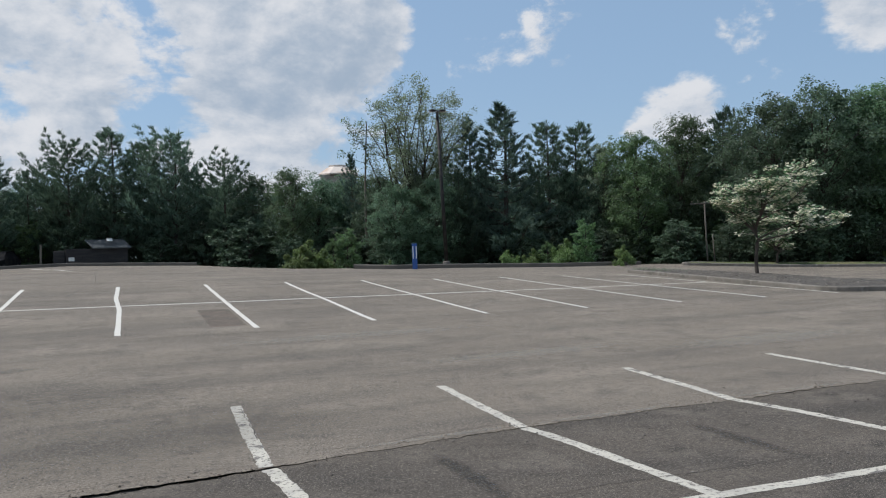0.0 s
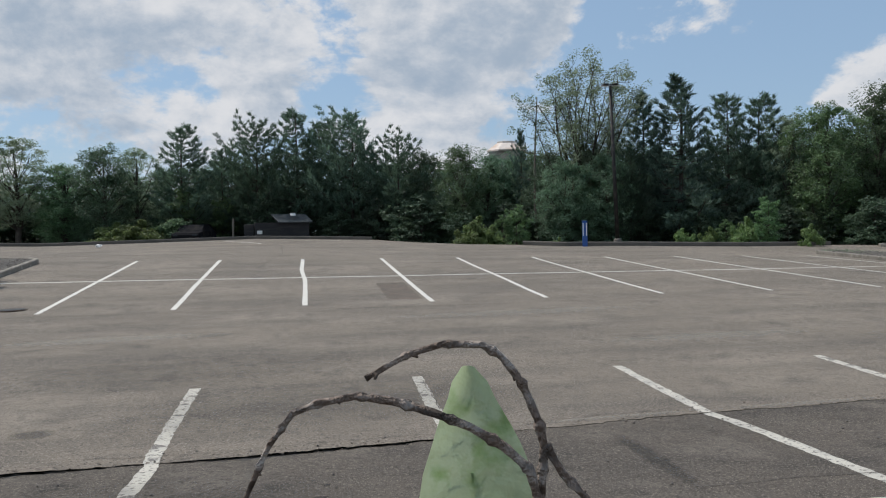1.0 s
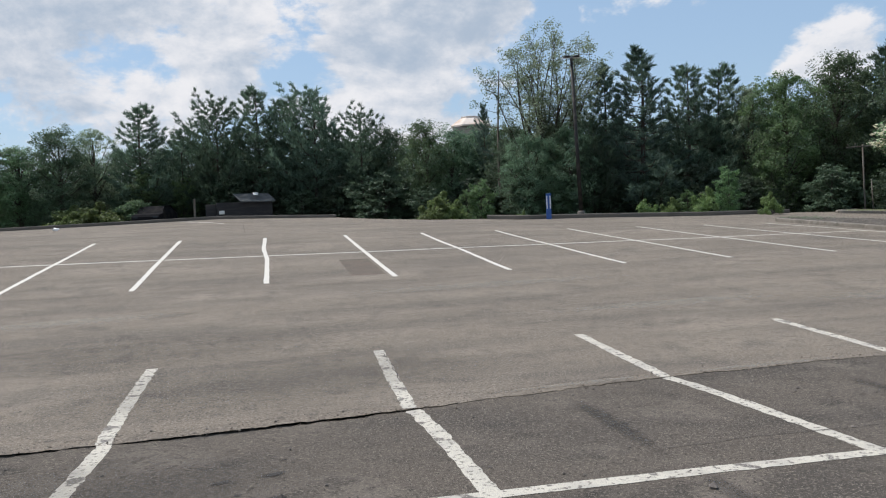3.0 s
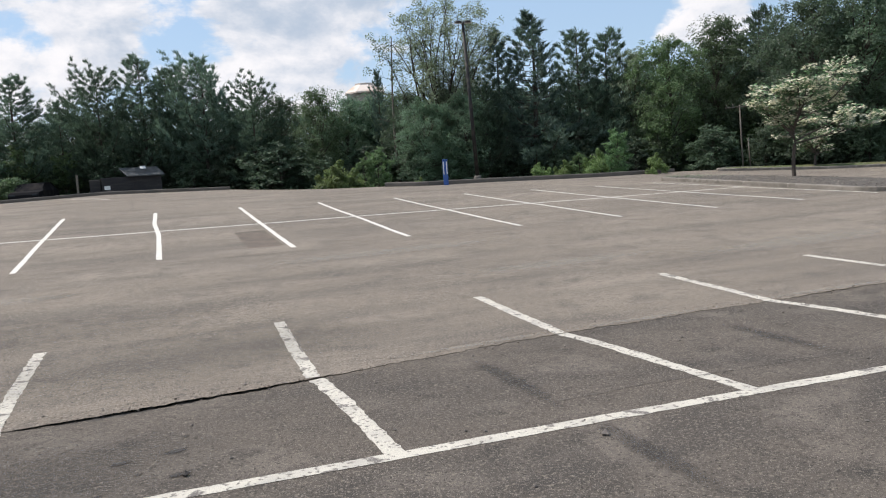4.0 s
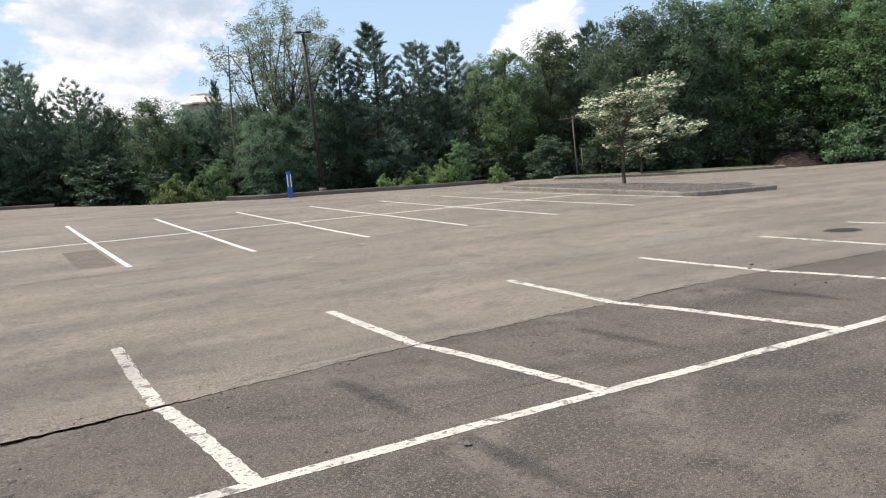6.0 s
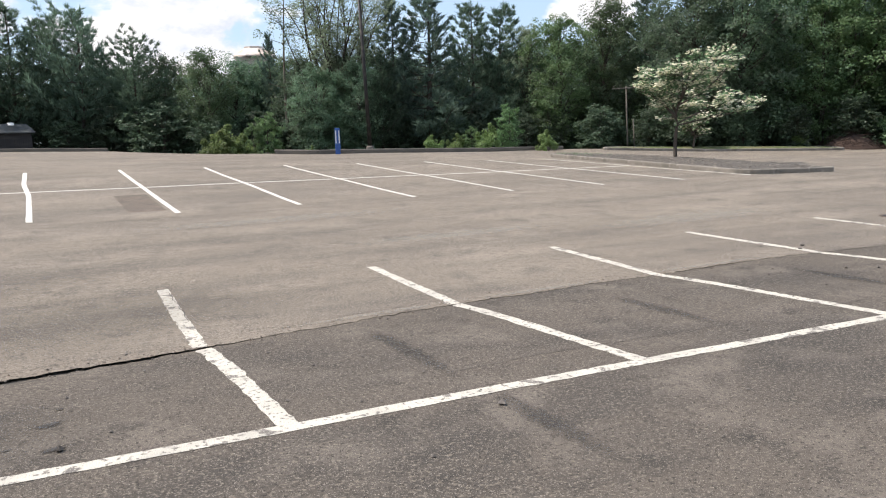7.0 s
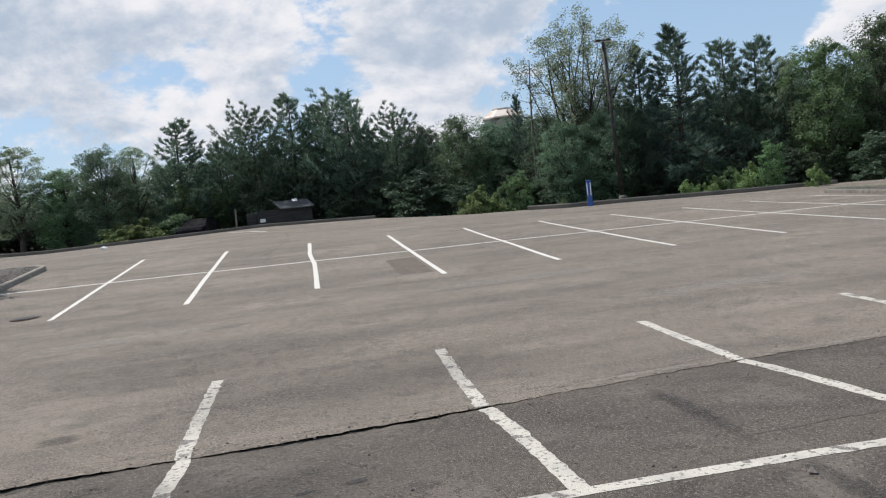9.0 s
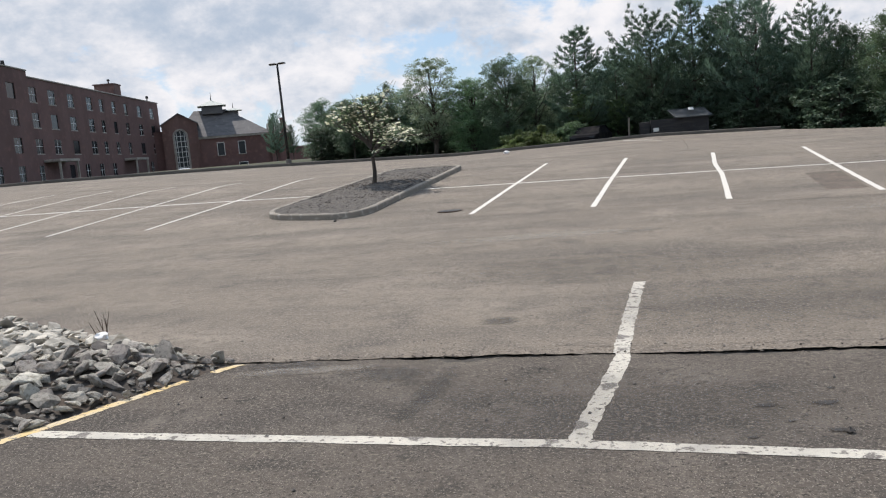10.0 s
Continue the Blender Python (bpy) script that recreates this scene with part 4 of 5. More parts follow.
def utility_pole():
    x, y = spot(40.1, 50)
    z = land_z(x, y)
    h = EYE.z + 50 * math.tan(radians(2.6)) - z
    top = thing("utility_pole", "weathered wooden utility pole with a crossarm", "utility pole", pose(x, y, z, 0, -1.5, -40))
    part("pole", Build().tube([(0, 0, -.5), (0, 0, h)], (.052, .04), 10).mesh("pole", M["wood_pole"], True), top)
    part("crossarm", Build().box((-.8, -.12, h - .15), (.5, -.06, h - .09), .01).mesh("crossarm", M["wood_pole"]), top)
    part("guy_post", Build().tube([(.42, .1, -.5), (.36, .1, h * .5)], (.035, .03), 8).mesh("guy_post", M["wood_pole"], True), top)
    for k in (-.7, -.35, .35):
        part("insulator", Build().tube([(k, -.1, h - .08), (k, -.1, h + .02), (k, -.1, h + .06)], (.02, .028, .015), 8).mesh("insulator", M["wood_pole"], True), top)


utility_pole()


def shed():
    x, y = spot(-1.05, 56)
    z = land_z(x, y)
    top = thing("shed", "small black wooden shed with a grey felt roof", "shed", pose(x, y, z, 0, 0, 4))
    eave, ridge = EYE.z + 56 * math.tan(radians(.72)) - z, EYE.z + 56 * math.tan(radians(1.27)) - z
    body = part("wall", Build().box((-1.9, 0, -.3), (1.75, 2.6, eave - .06)).mesh("wall", M["shed_wood"]), top)
    for k in range(15):
        part("plank", Build().box((-1.9 + k * .243, -.025, -.2), (-1.9 + k * .243 + .228, -.004, eave - .07), .004).mesh("plank", M["shed_wood"]), body)
    v = [(-.35, -.25, eave), (1.95, -.25, eave - .02), (1.6, 1.3, ridge - .02), (-.75, 1.3, ridge), (-.35, -.25, eave - .07), (1.95, -.25, eave - .09), (1.6, 1.3, ridge - .09), (-.75, 1.3, ridge - .07)]
    q = [(0, 1, 2, 3), (7, 6, 5, 4), (0, 4, 5, 1), (1, 5, 6, 2), (2, 6, 7, 3), (3, 7, 4, 0)]
    roof = part("roof", Build().add(v, q).mesh("roof", M["shed_roof"]), top, "grey felt roof slope")
    part("skylight", Build().box((.52, .42, 0), (.86, .95, .03), .008, pose(0, -.32, eave + .245, math.degrees(math.atan2(ridge - eave, 1.55)), 0, 0)).mesh("skylight", M["white_paint"]), roof, "small pale skylight")
    part("lean_to", Build().box((-2.6, .2, -.3), (-1.93, 2.4, eave - .15), .02).mesh("lean_to", M["shed_wood"]), top)
    part("notice", Build().box((-1.75, -.05, .62), (-1.4, -.03, .86), .005).mesh("notice", M["white_paint"]), top, "small white notice board")


shed()


def parked_car():
    x, y = spot(-6.95, 56.5)
    z = land_z(x, y) - .02
    top = thing("car", "dark car parked behind the kerb below the trees", "car", pose(x, y, z, 0, 0, 80))
    prof = [(-2.1, .35), (-2.12, .72), (-2.0, .86), (-1.15, .95), (-.5, 1.38), (.9, 1.42), (1.65, 1.0), (2.1, .9), (2.15, .45), (2.1, .3)]
    v, f = [], []
    n = len(prof)
    for s, w in ((-.86, 1), (-.78, .0), (.78, .0), (.86, 1)):
        for px, pz in prof:
            tuck = .14 if (pz > 1.05 and w) else 0
            v.append((px, s - math.copysign(tuck, s), pz if w else pz + .03))
    for k in range(3):
        f += [(k * n + i, k * n + (i + 1) % n, (k + 1) * n + (i + 1) % n, (k + 1) * n + i) for i in range(n)]
    f += [tuple(reversed(range(n))), tuple(3 * n + i for i in range(n))]
    part("body", Build().add(v, f).mesh("body", M["car_paint"]), top, "dark painted car body")
    for s in (-1, 1):
        part("side_window", Build().add([(-.85, s * .775, 1.0), (1.35, s * .775, 1.02), (.85, s * .735, 1.34), (-.45, s * .735, 1.32)], [(0, 1, 2, 3)]).mesh("side_window", M["glass"]), top)
        for wx in (-1.35, 1.35):
            w = part("wheel", Build().tube([(wx, s * .7, .32), (wx, s * .88, .32)], (.32, .32), 18).mesh("wheel", M["dark_metal"]), top)
            part("rim", Build().tube([(wx, s * .88, .32), (wx, s * .9, .32)], (.19, .17), 12).mesh("rim", M["stone_trim"]), w)
    for s in (-1, 1):
        part("headlight", Build().box((-2.14, s * .62 - .16, .66), (-2.06, s * .62 + .16, .78), .02).mesh("headlight", M["glass"]), top)


parked_car()


def sign_post():
    x, y = spot(-4.45, 56)
    z = land_z(x, y)
    top = thing("marker_post", "weathered pale wooden post at the edge of the lot", "post", pose(x, y, z, 0, 1.5, 0))
    part("post", Build().box((-.06, -.06, -.3), (.06, .06, 1.6), .012).mesh("post", M["bark_pale"]), top)
    part("cap", Build().box((-.075, -.075, 1.6), (.075, .075, 1.65), .015).mesh("cap", M["wood_pole"]), top)
    x, y = spot(-5.4, 55)
    b = Build().tube([(-.7, 0, .12), (.1, .05, .25), (.6, 0, .1)], (.06, .07, .05), 7)
    tagged(new("log", b.mesh("log", M["bark_pale"], True)), "pale fallen log behind the kerb", "log").matrix_basis = pose(x, y, land_z(x, y), 0, 0, 10)


sign_post()


# ---- brick buildings ----
HALL = Matrix(((.333, -.943, 0, -105.4), (-.943, -.333, 0, 140.7), (0, 0, 1, 2.0), (0, 0, 0, 1)))  # x along the front, y away from it


def sash_window(parent, x, z, w, h, y=0.0, dark=False, bars=(2, 3), t=.07):
    win = part("window", Build().box((x - w / 2, y - .02, z - h / 2), (x + w / 2, y + .02, z + h / 2)).mesh("window", M["glass"]), parent)
    fr = Build()
    fr.box((x - w / 2 - t, y - .07, z - h / 2), (x - w / 2, y + .03, z + h / 2)).box((x + w / 2, y - .07, z - h / 2), (x + w / 2 + t, y + .03, z + h / 2))
    fr.box((x - w / 2 - t, y - .07, z + h / 2), (x + w / 2 + t, y + .03, z + h / 2 + t))
    if not dark and bars[1] > 1:
        fr.box((x - w / 2, y - .05, z - .035), (x + w / 2, y + .02, z + .035))
        for k in range(1, bars[0]):
            fr.box((x - w / 2 + w * k / bars[0] - .03, y - .045, z - h / 2), (x - w / 2 + w * k / bars[0] + .03, y + .02, z + h / 2))
    part("frame", fr.mesh("frame", M["white_paint"] if not dark else M["steel_dark"]), win)
    part("sill", Build().box((x - w / 2 - .16, y - .14, z - h / 2 - .16), (x + w / 2 + .16, y + .03, z - h / 2), .01).mesh("sill", M["stone_trim"]), win)


def pierced_wall(b, x0, x1, z0, z1, holes, depth=.35, y=0.0):
    """A wall front with openings cut right through: rows share one set of columns."""
    cols = sorted({x0, x1, *[h[0] - h[2] / 2 for h in holes], *[h[0] + h[2] / 2 for h in holes]})
    rows = sorted({z0, z1, *[h[1] - h[3] / 2 for h in holes], *[h[1] + h[3] / 2 for h in holes]})
    for a, c in zip(cols, cols[1:]):
        run = None
        for lo, hi in zip(rows, rows[1:]):
            mx, mz = (a + c) / 2, (lo + hi) / 2
            open_here = any(abs(mx - h[0]) < h[2] / 2 and abs(mz - h[1]) < h[3] / 2 for h in holes)
            if open_here:
                if run:
                    b.box((a, y, run[0]), (c, y + depth, run[1]))
                run = None
            else:
                run = (run[0], hi) if run else (lo, hi)
        if run:
            b.box((a, y, run[0]), (c, y + depth, run[1]))
    return b


def brick_block():
    top = thing("brick_building", "four-storey red brick building with white sash windows", "building", HALL)
    cols = (4.6, 12.2, 19.8, 26.0, 31.8, 37.0, 44.3, 51.0, 57.0, 64.0, 71, 78)
    rows = (12.0, 8.55, 5.0)
    holes = [(c, r, (2.3 if k not in (2, 3, 4) else 1.7), 2.0) for k, c in enumerate(cols) for r in rows]
    holes += [(c, 1.35, 1.9, 2.0) for c in (8, 29, 35, 41, 47, 57.5, 64, 70)]
    wall = part("wall", pierced_wall(Build(), 0, 59, -1, 14.2, [h for h in holes if h[0] < 59]).mesh("wall", M["brick"]), top)
    part("wall", pierced_wall(Build(), 59, 84, -1, 14.9, [h for h in holes if h[0] > 59], y=-.4, depth=.75).mesh("wall", M["brick"]), top)
    part("side_wall", Build().box((0, .352, -1), (.35, 16, 14.2)).box((83.6, .36, -1), (84, 16, 14.9)).box((.36, 15.6, -1), (83.5, 16, 14.0)).mesh("side_wall", M["brick"]), top)
    # Near-black panel added behind the windows; its colour stands in for unlit rooms.
    part("inner_wall", Build().box((.4, 2.2, -1), (83.5, 2.4, 14)).mesh("inner_wall", M["shed_wood"]), top, "near-black panel standing in for unlit rooms behind the windows")
    part("roof", Build().box((.36, .36, 13.6), (83.5, 15.6, 13.9)).mesh("roof", M["roof_slate"]), top)
    part("coping", Build().box((-.12, -.12, 14.203), (59, .45, 14.38), .02).mesh("coping", M["stone_trim"]), top, "pale stone coping")
    part("coping", Build().box((58.9, -.52, 14.903), (84.1, .45, 15.08), .02).mesh("coping", M["stone_trim"]), top, "pale stone coping")
    for x, z, w, h in holes:
        sash_window(top, x, z, w, h, .12 if x < 59 else -.25, dark=(int(x * 7 + z) % 5 == 0), bars=(2, 2))
    for x in (20.5, 53):
        can = part("canopy", Build().box((x - 3.4, -2.2, 2.75), (x + 3.4, -.004, 3.15), .03).mesh("canopy", M["stone_trim"]), top, "flat pale entrance canopy")
        for s in (-3.1, 3.1):
            part("column", Build().box((x + s - .14, -2.1, -1), (x + s + .14, -1.82, 2.75), .02).mesh("column", M["stone_trim"]), can)
    part("penthouse", Build().box((19.2, .6, 13.9), (22.8, 4, 16.3)).box((19.0, .5, 16.304), (23.0, 4.2, 16.5)).mesh("penthouse", M["brick"]), top, "brick lift house on the roof")
    for x, y, z, h in ((61, 1.5, 14.0, 2.2), (21, 2, 16.5, .9), (3, 1, 13.9, 1.7)):
        part("vent", Build().tube([(x, y, z), (x, y, z + h * .7), (x, y, z + h * .72), (x, y, z + h)], (.12, .12, .3, .22), 8).mesh("vent", M["steel_dark"]), top)


brick_block()


def chapel():
    """A brick hall with a gabled porch, hipped slate roof and cupolas."""
    c = Matrix.Translation((-99.0, 138.0, 2.0)) @ Matrix.Rotation(radians(32), 4, "Z")
    top = thing("brick_hall", "old brick hall with slate roof, cupolas and an arched window", "building", c)
    # porch with the arched window; x to the right along the front, y away
    w, e, p, aw, ah = 6.6, 9.5, 11.4, 1.15, 7.0
    n = 12
    arch = [(aw * math.cos(math.pi * k / n), ah + aw * math.sin(math.pi * k / n)) for k in range(n + 1)]
    outer = [(w / 2, -1), (w / 2, e), (0, p), (-w / 2, e), (-w / 2, -1)]
    b = Build()
    for y in (0, .5):
        f0 = [(w / 2, y, -1), (w / 2, y, e), (0, y, p), (-w / 2, y, e), (-w / 2, y, -1), (-aw, y, -1), (aw, y, -1)]
        a = [(x, y, z) for x, z in arch]
        half = n // 2
        b.add([f0[0], f0[1], a[0], f0[6]], [(0, 1, 2, 3)])
        b.add([f0[1], *a[:half + 1], f0[2]], [tuple(range(half + 3))])
        b.add([f0[2], *a[half:], f0[3]], [tuple(range(half + 3))])
        b.add([f0[3], f0[4], f0[5], a[-1]], [(0, 1, 2, 3)])
    ring_f = [(aw, 0, -1), *[(x, 0, z) for x, z in arch], (-aw, 0, -1)]
    k = len(ring_f)
    b.add(ring_f + [(x, .5, z) for x, _, z in ring_f], [(i, i + 1, i + 1 + k, i + k) for i in range(k - 1)])
    b.box((-w / 2 - .12, -.1, -1), (-w / 2 + .35, .6, e)).box((w / 2 - .35, -.1, -1), (w / 2 + .12, .6, e))
    b.box((-w / 2, .602, -1), (-w / 2 + .4, 7, e)).box((w / 2 - .4, .602, -1), (w / 2, 7, e))
    part("gable_wall", b.mesh("gable_wall", M["brick"]), top)
    part("link_wall", Build().box((-w / 2 - 4.5, 1.0, -1), (-w / 2 - .1, 1.5, 8.2)).mesh("link_wall", M["brick"]), top)
    win = part("window", Build().add([(x, .3, z) for x, z in [(aw, .6), *arch, (-aw, .6)]], [tuple(range(n + 3))]).mesh("window", M["glass"]), top, "tall arched lattice window")
    fr = Build()
    for x in (-.75, 0, .75):
        fr.box((x - .05, .2, .6), (x + .05, .32, ah + (1.2 if x else 1.4)))
    for z in spread(.8, ah, 7):
        fr.box((-aw, .2, z - .05), (aw, .32, z + .05))
    fr.tube([(x, .24, z) for x, z in [(aw - .02, .6), *[(x * .98, z) for x, z in arch], (-aw + .02, .6)]], [.07] * (n + 3), 4)
    part("lattice", fr.mesh("lattice", M["white_paint"]), win, "white lattice bars")
    part("arch_trim", Build().tube([(x * 1.16, -.04, ah + (z - ah) * 1.16 if z > ah else z) for x, z in [(aw, -.5), *arch, (-aw, -.5)]], [.2] * (n + 3), 4).mesh("arch_trim", M["stone_trim"]), top, "pale stone surround")
    v = [(-w / 2 - .35, -.3, e - .25), (0, -.3, p), (w / 2 + .35, -.3, e - .25), (-w / 2 - .35, 9, e - .25), (0, 9, p), (w / 2 + .35, 9, e - .25)]
    v += [(x, y, z + .22) for x, y, z in v]
    part("porch_roof", Build().add(v, [(0, 1, 4, 3), (1, 2, 5, 4), (6, 9, 10, 7), (7, 10, 11, 8), (0, 6, 7, 1), (1, 7, 8, 2), (0, 3, 9, 6), (2, 8, 11, 5)]).mesh("porch_roof", M["roof_slate"]), top)
    # the hall
    x0, x1, y0, y1, h, rz = 3.31, 17.6, 1.8, 14, 6.6, 12.3
    holes = [(7.6, 3.9, 1.3, 2.5), (11.8, 3.9, 1.3, 2.5), (11.8, .4, 1.6, .9)]
    part("wall", pierced_wall(Build(), x0, x1, -1, h, holes, .4, y0).mesh("wall", M["brick"]), top)
    part("side_wall", Build().box((x1 - .4, y0 + .402, -1), (x1, y1, h)).box((x0, y1 - .4, -1), (x1 - .402, y1, h)).box((x0, y0 + .402, -1), (x0 + .3, y1 - .42, h)).mesh("side_wall", M["brick"]), top)
    # Another added near-black panel, painting the darkness inside the hall.
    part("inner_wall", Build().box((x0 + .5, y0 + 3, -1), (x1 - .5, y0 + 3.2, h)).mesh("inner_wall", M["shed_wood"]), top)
    for x, z, ww, hh in holes:
        sash_window(top, x, z, ww, hh, y0 + .02, bars=(1, 1), t=.10)
    v = [(x0 - 4.6, y0 - .5, h), (x1 + .5, y0 - .5, h), (x1 + .5, y1 + .5, h), (x0 - 4.6, y1 + .5, h), (x0 - .4, 7.9, rz), (x1 - 8.2, 7.9, rz)]
    part("roof", Build().add(v, [(0, 1, 5, 4), (1, 2, 5), (2, 3, 4, 5), (3, 0, 4), (3, 2, 1, 0)]).mesh("roof", M["roof_slate"]), top, "grey slate hipped roof")
    part("cornice", Build().box((x0 + .01, y0 - .35, h - .45), (x1 + .35, y0 - .004, h - .003), .03).mesh("cornice", M["stone_trim"]), top)
    for x, s, z in ((6.7, 2.1, rz - .9), (11.0, 1.0, rz - 1.6)):
        cup = part("cupola", Build().box((x - s, 7.9 - s, z), (x + s, 7.9 + s, z + .7 + .45 * s)).mesh("cupola", M["roof_slate"]), top, "small roof cupola")
        zt = z + .7 + .45 * s
        o = s + .8
        part("cupola_roof", Build().add([(x - o, 7.9 - o, zt), (x + o, 7.9 - o, zt), (x + o, 7.9 + o, zt), (x - o, 7.9 + o, zt), (x, 7.9, zt + s * .62)], [(0, 1, 4), (1, 2, 4), (2, 3, 4), (3, 0, 4), (3, 2, 1, 0)]).mesh("cupola_roof", M["roof_copper"]), cup, "pale green metal cap")
        part("finial", Build().tube([(x, 7.9, zt + s * .55), (x, 7.9, zt + s * .55 + .6 + .6 * s)], (.1, .02), 6).mesh("finial", M["steel_dark"]), cup)
    for x, hh in ((x1 + .5, 8.8), (x1 + 2.9, 9.0)):
        part("pier", Build().box((x - .45, y0 - .9, -1), (x + .45, y0 + .4, hh), .02).box((x - .55, y0 - 1, hh + .004), (x + .55, y0 + .5, hh + .3), .03).mesh("pier", M["brick"]), top, "tall brick pier with a cap")
    part("wing", Build().box((x1 + .02, y0 + 1, -1), (x1 + 4.6, y1 - 1, 6.2)).mesh("wing", M["brick"]), top)
    part("wing_roof", Build().add([(x1 + .02, y0 + .6, 6.2), (x1 + 5, y0 + .6, 6.2), (x1 + 5, y1, 6.2), (x1 + .02, y1, 6.2), (x1 + .02, 7.9, 8.6), (x1 + 4, 7.9, 8.6)], [(0, 1, 5, 4), (1, 2, 5), (2, 3, 4, 5), (3, 2, 1, 0), (0, 4, 3)]).mesh("wing_roof", M["roof_slate"]), top)


chapel()


def link_wall():
    b = Build().box((0, 0, -1), (18, .5, 2.6)).box((-.1, -.1, 2.603), (18.1, .6, 2.8), .02)
    tagged(new("garden_wall", b.mesh("garden_wall", M["brick"])), "low brick wall beside the hall", "wall", kind="structure").matrix_basis = pose(-74, 132, 2.0, 0, 0, 25)


link_wall()


def far_roof():
    """A pale domed roof that stands behind the wood."""
    x, y = spot(14.75, 120)
    z = land_z(x, y)
    top = thing("domed_building", "far building whose pale tan roof shows over the trees", "building", pose(x, y, z, 0, 0, -15))
    h = EYE.z + 120 * math.tan(radians(5.25)) - z
    part("wall", Build().box((-2.6, -2.4, -1), (2.6, 2.4, h), .05).mesh("wall", M["stone_trim"]), top)
    v = []
    for r, k in ((3.1, 0), (3.1, .2), (1.8, 1.1), (1.5, 1.25), (1.5, 1.5), (.1, 1.65)):
        v += [(r * math.cos(a * math.pi / 4 + .39), r * math.sin(a * math.pi / 4 + .39), h + k) for a in range(8)]
    part("roof", Build().add(v, [(i * 8 + a, i * 8 + (a + 1) % 8, i * 8 + 8 + (a + 1) % 8, i * 8 + 8 + a) for i in range(5) for a in range(8)] + [tuple(40 + a for a in range(8))]).mesh("roof", M["roof_tan"]), top, "pale tan octagonal roof")


far_roof()


def snag():
    x, y = spot(16.8, 54)
    z = land_z(x, y)
    h = EYE.z + 54 * math.tan(radians(9.0)) - z
    rnd = random.Random(9)
    b = Build()
    pts = limb(b, Vector((0, 0, -.3)), Vector((.1, 0, h)), .13, .03, rnd, .02, 6, 6)
    for _ in range(9):
        p = pts[rnd.randrange(3, 6)]
        limb(b, p, p + Vector((rnd.uniform(-1.3, .5), rnd.uniform(-.6, .6), rnd.uniform(.1, .9))), .03, .008, rnd, .15, 4, 3)
    top = thing("dead_tree", "bare dead tree trunk with broken branches", "tree", pose(x, y, z))
    part("trunk", b.mesh("trunk", M["bark_pale"], True), top)


snag()


def brush_pile():
    x, y = spot(54.0, 51)
    rnd = random.Random(12)
    b = Build()
    for _ in range(420):
        a, r = rnd.uniform(0, 6.28), math.sqrt(rnd.random()) * 1.9
        zz = max(0, (1 - (r / 1.9) ** 2)) * 1.25 * rnd.random()
        p = Vector((math.cos(a) * r, math.sin(a) * r, zz))
        d = rand_dir(rnd) * rnd.uniform(.2, .5)
        d.z *= .5
        b.tube([p - d, p + d * .2 + Vector((0, 0, .05)), p + d], (.014, .012, .005), 3, False)
    v = [(1.75 * math.cos(k * .314) * t, 1.75 * math.sin(k * .314) * t, 1.0 * (1 - t * t) - .05) for t in (1, .8, .55, .3) for k in range(20)] + [(0, 0, .97)]
    b.add(v, [(i * 20 + k, i * 20 + (k + 1) % 20, i * 20 + 20 + (k + 1) % 20, i * 20 + 20 + k) for i in range(3) for k in range(20)] + [(60 + k, 60 + (k + 1) % 20, 80) for k in range(20)])
    tagged(new("brush_heap", b.mesh("brush_heap", M["brush"])), "heap of dry reddish-brown brush by the wood", "brush heap").matrix_basis = pose(x, y, land_z(x, y))


brush_pile()


# ---- small things on the paving ----
def stain_material(name, colour, strength):
    m = bpy.data.materials.new(name)
    m.use_nodes = True
    nt = m.node_tree
    N, L = nt.nodes.new, nt.links.new
    b, out = nt.nodes["Principled BSDF"], nt.nodes["Material Output"]
    b.inputs["Base Color"].default_value, b.inputs["Roughness"].default_value = (*colour, 1), .8
    co, g, n = N("ShaderNodeTexCoord"), N("ShaderNodeTexGradient"), N("ShaderNodeTexNoise")
    mp = N("ShaderNodeMapping")
    g.gradient_type = "SPHERICAL"
    mp.inputs["Location"].default_value, mp.inputs["Scale"].default_value = (-1, -1, 0), (2, 2, 0)
    n.inputs["Scale"].default_value, n.inputs["Detail"].default_value = 7, 6
    L(co.outputs["Generated"], mp.inputs[0])
    L(mp.outputs[0], g.inputs[0])
    L(co.outputs["Object"], n.inputs["Vector"])
    a, k = N("ShaderNodeMath"), N("ShaderNodeMapRange")
    a.operation = "MULTIPLY"
    L(g.outputs["Fac"], a.inputs[0])
    L(n.outputs["Fac"], a.inputs[1])
    L(a.outputs[0], k.inputs["Value"])
    k.inputs["From Min"].default_value, k.inputs["From Max"].default_value, k.inputs["To Max"].default_value = .06, .30, strength
    t, x = N("ShaderNodeBsdfTransparent"), N("ShaderNodeMixShader")
    L(k.outputs[0], x.inputs[0])
    L(t.outputs[0], x.inputs[1])
    L(b.outputs[0], x.inputs[2])
    L(x.outputs[0], out.inputs["Surface"])
    return m


M["oil"] = stain_material("oil", (.035, .032, .03), .8)
M["smudge"] = stain_material("smudge", (.045, .042, .04), .36)
M["dark_area"] = stain_material("dark_area", (.06, .055, .05), .2)
M["dust"] = stain_material("dust", (.29, .258, .22), .42)


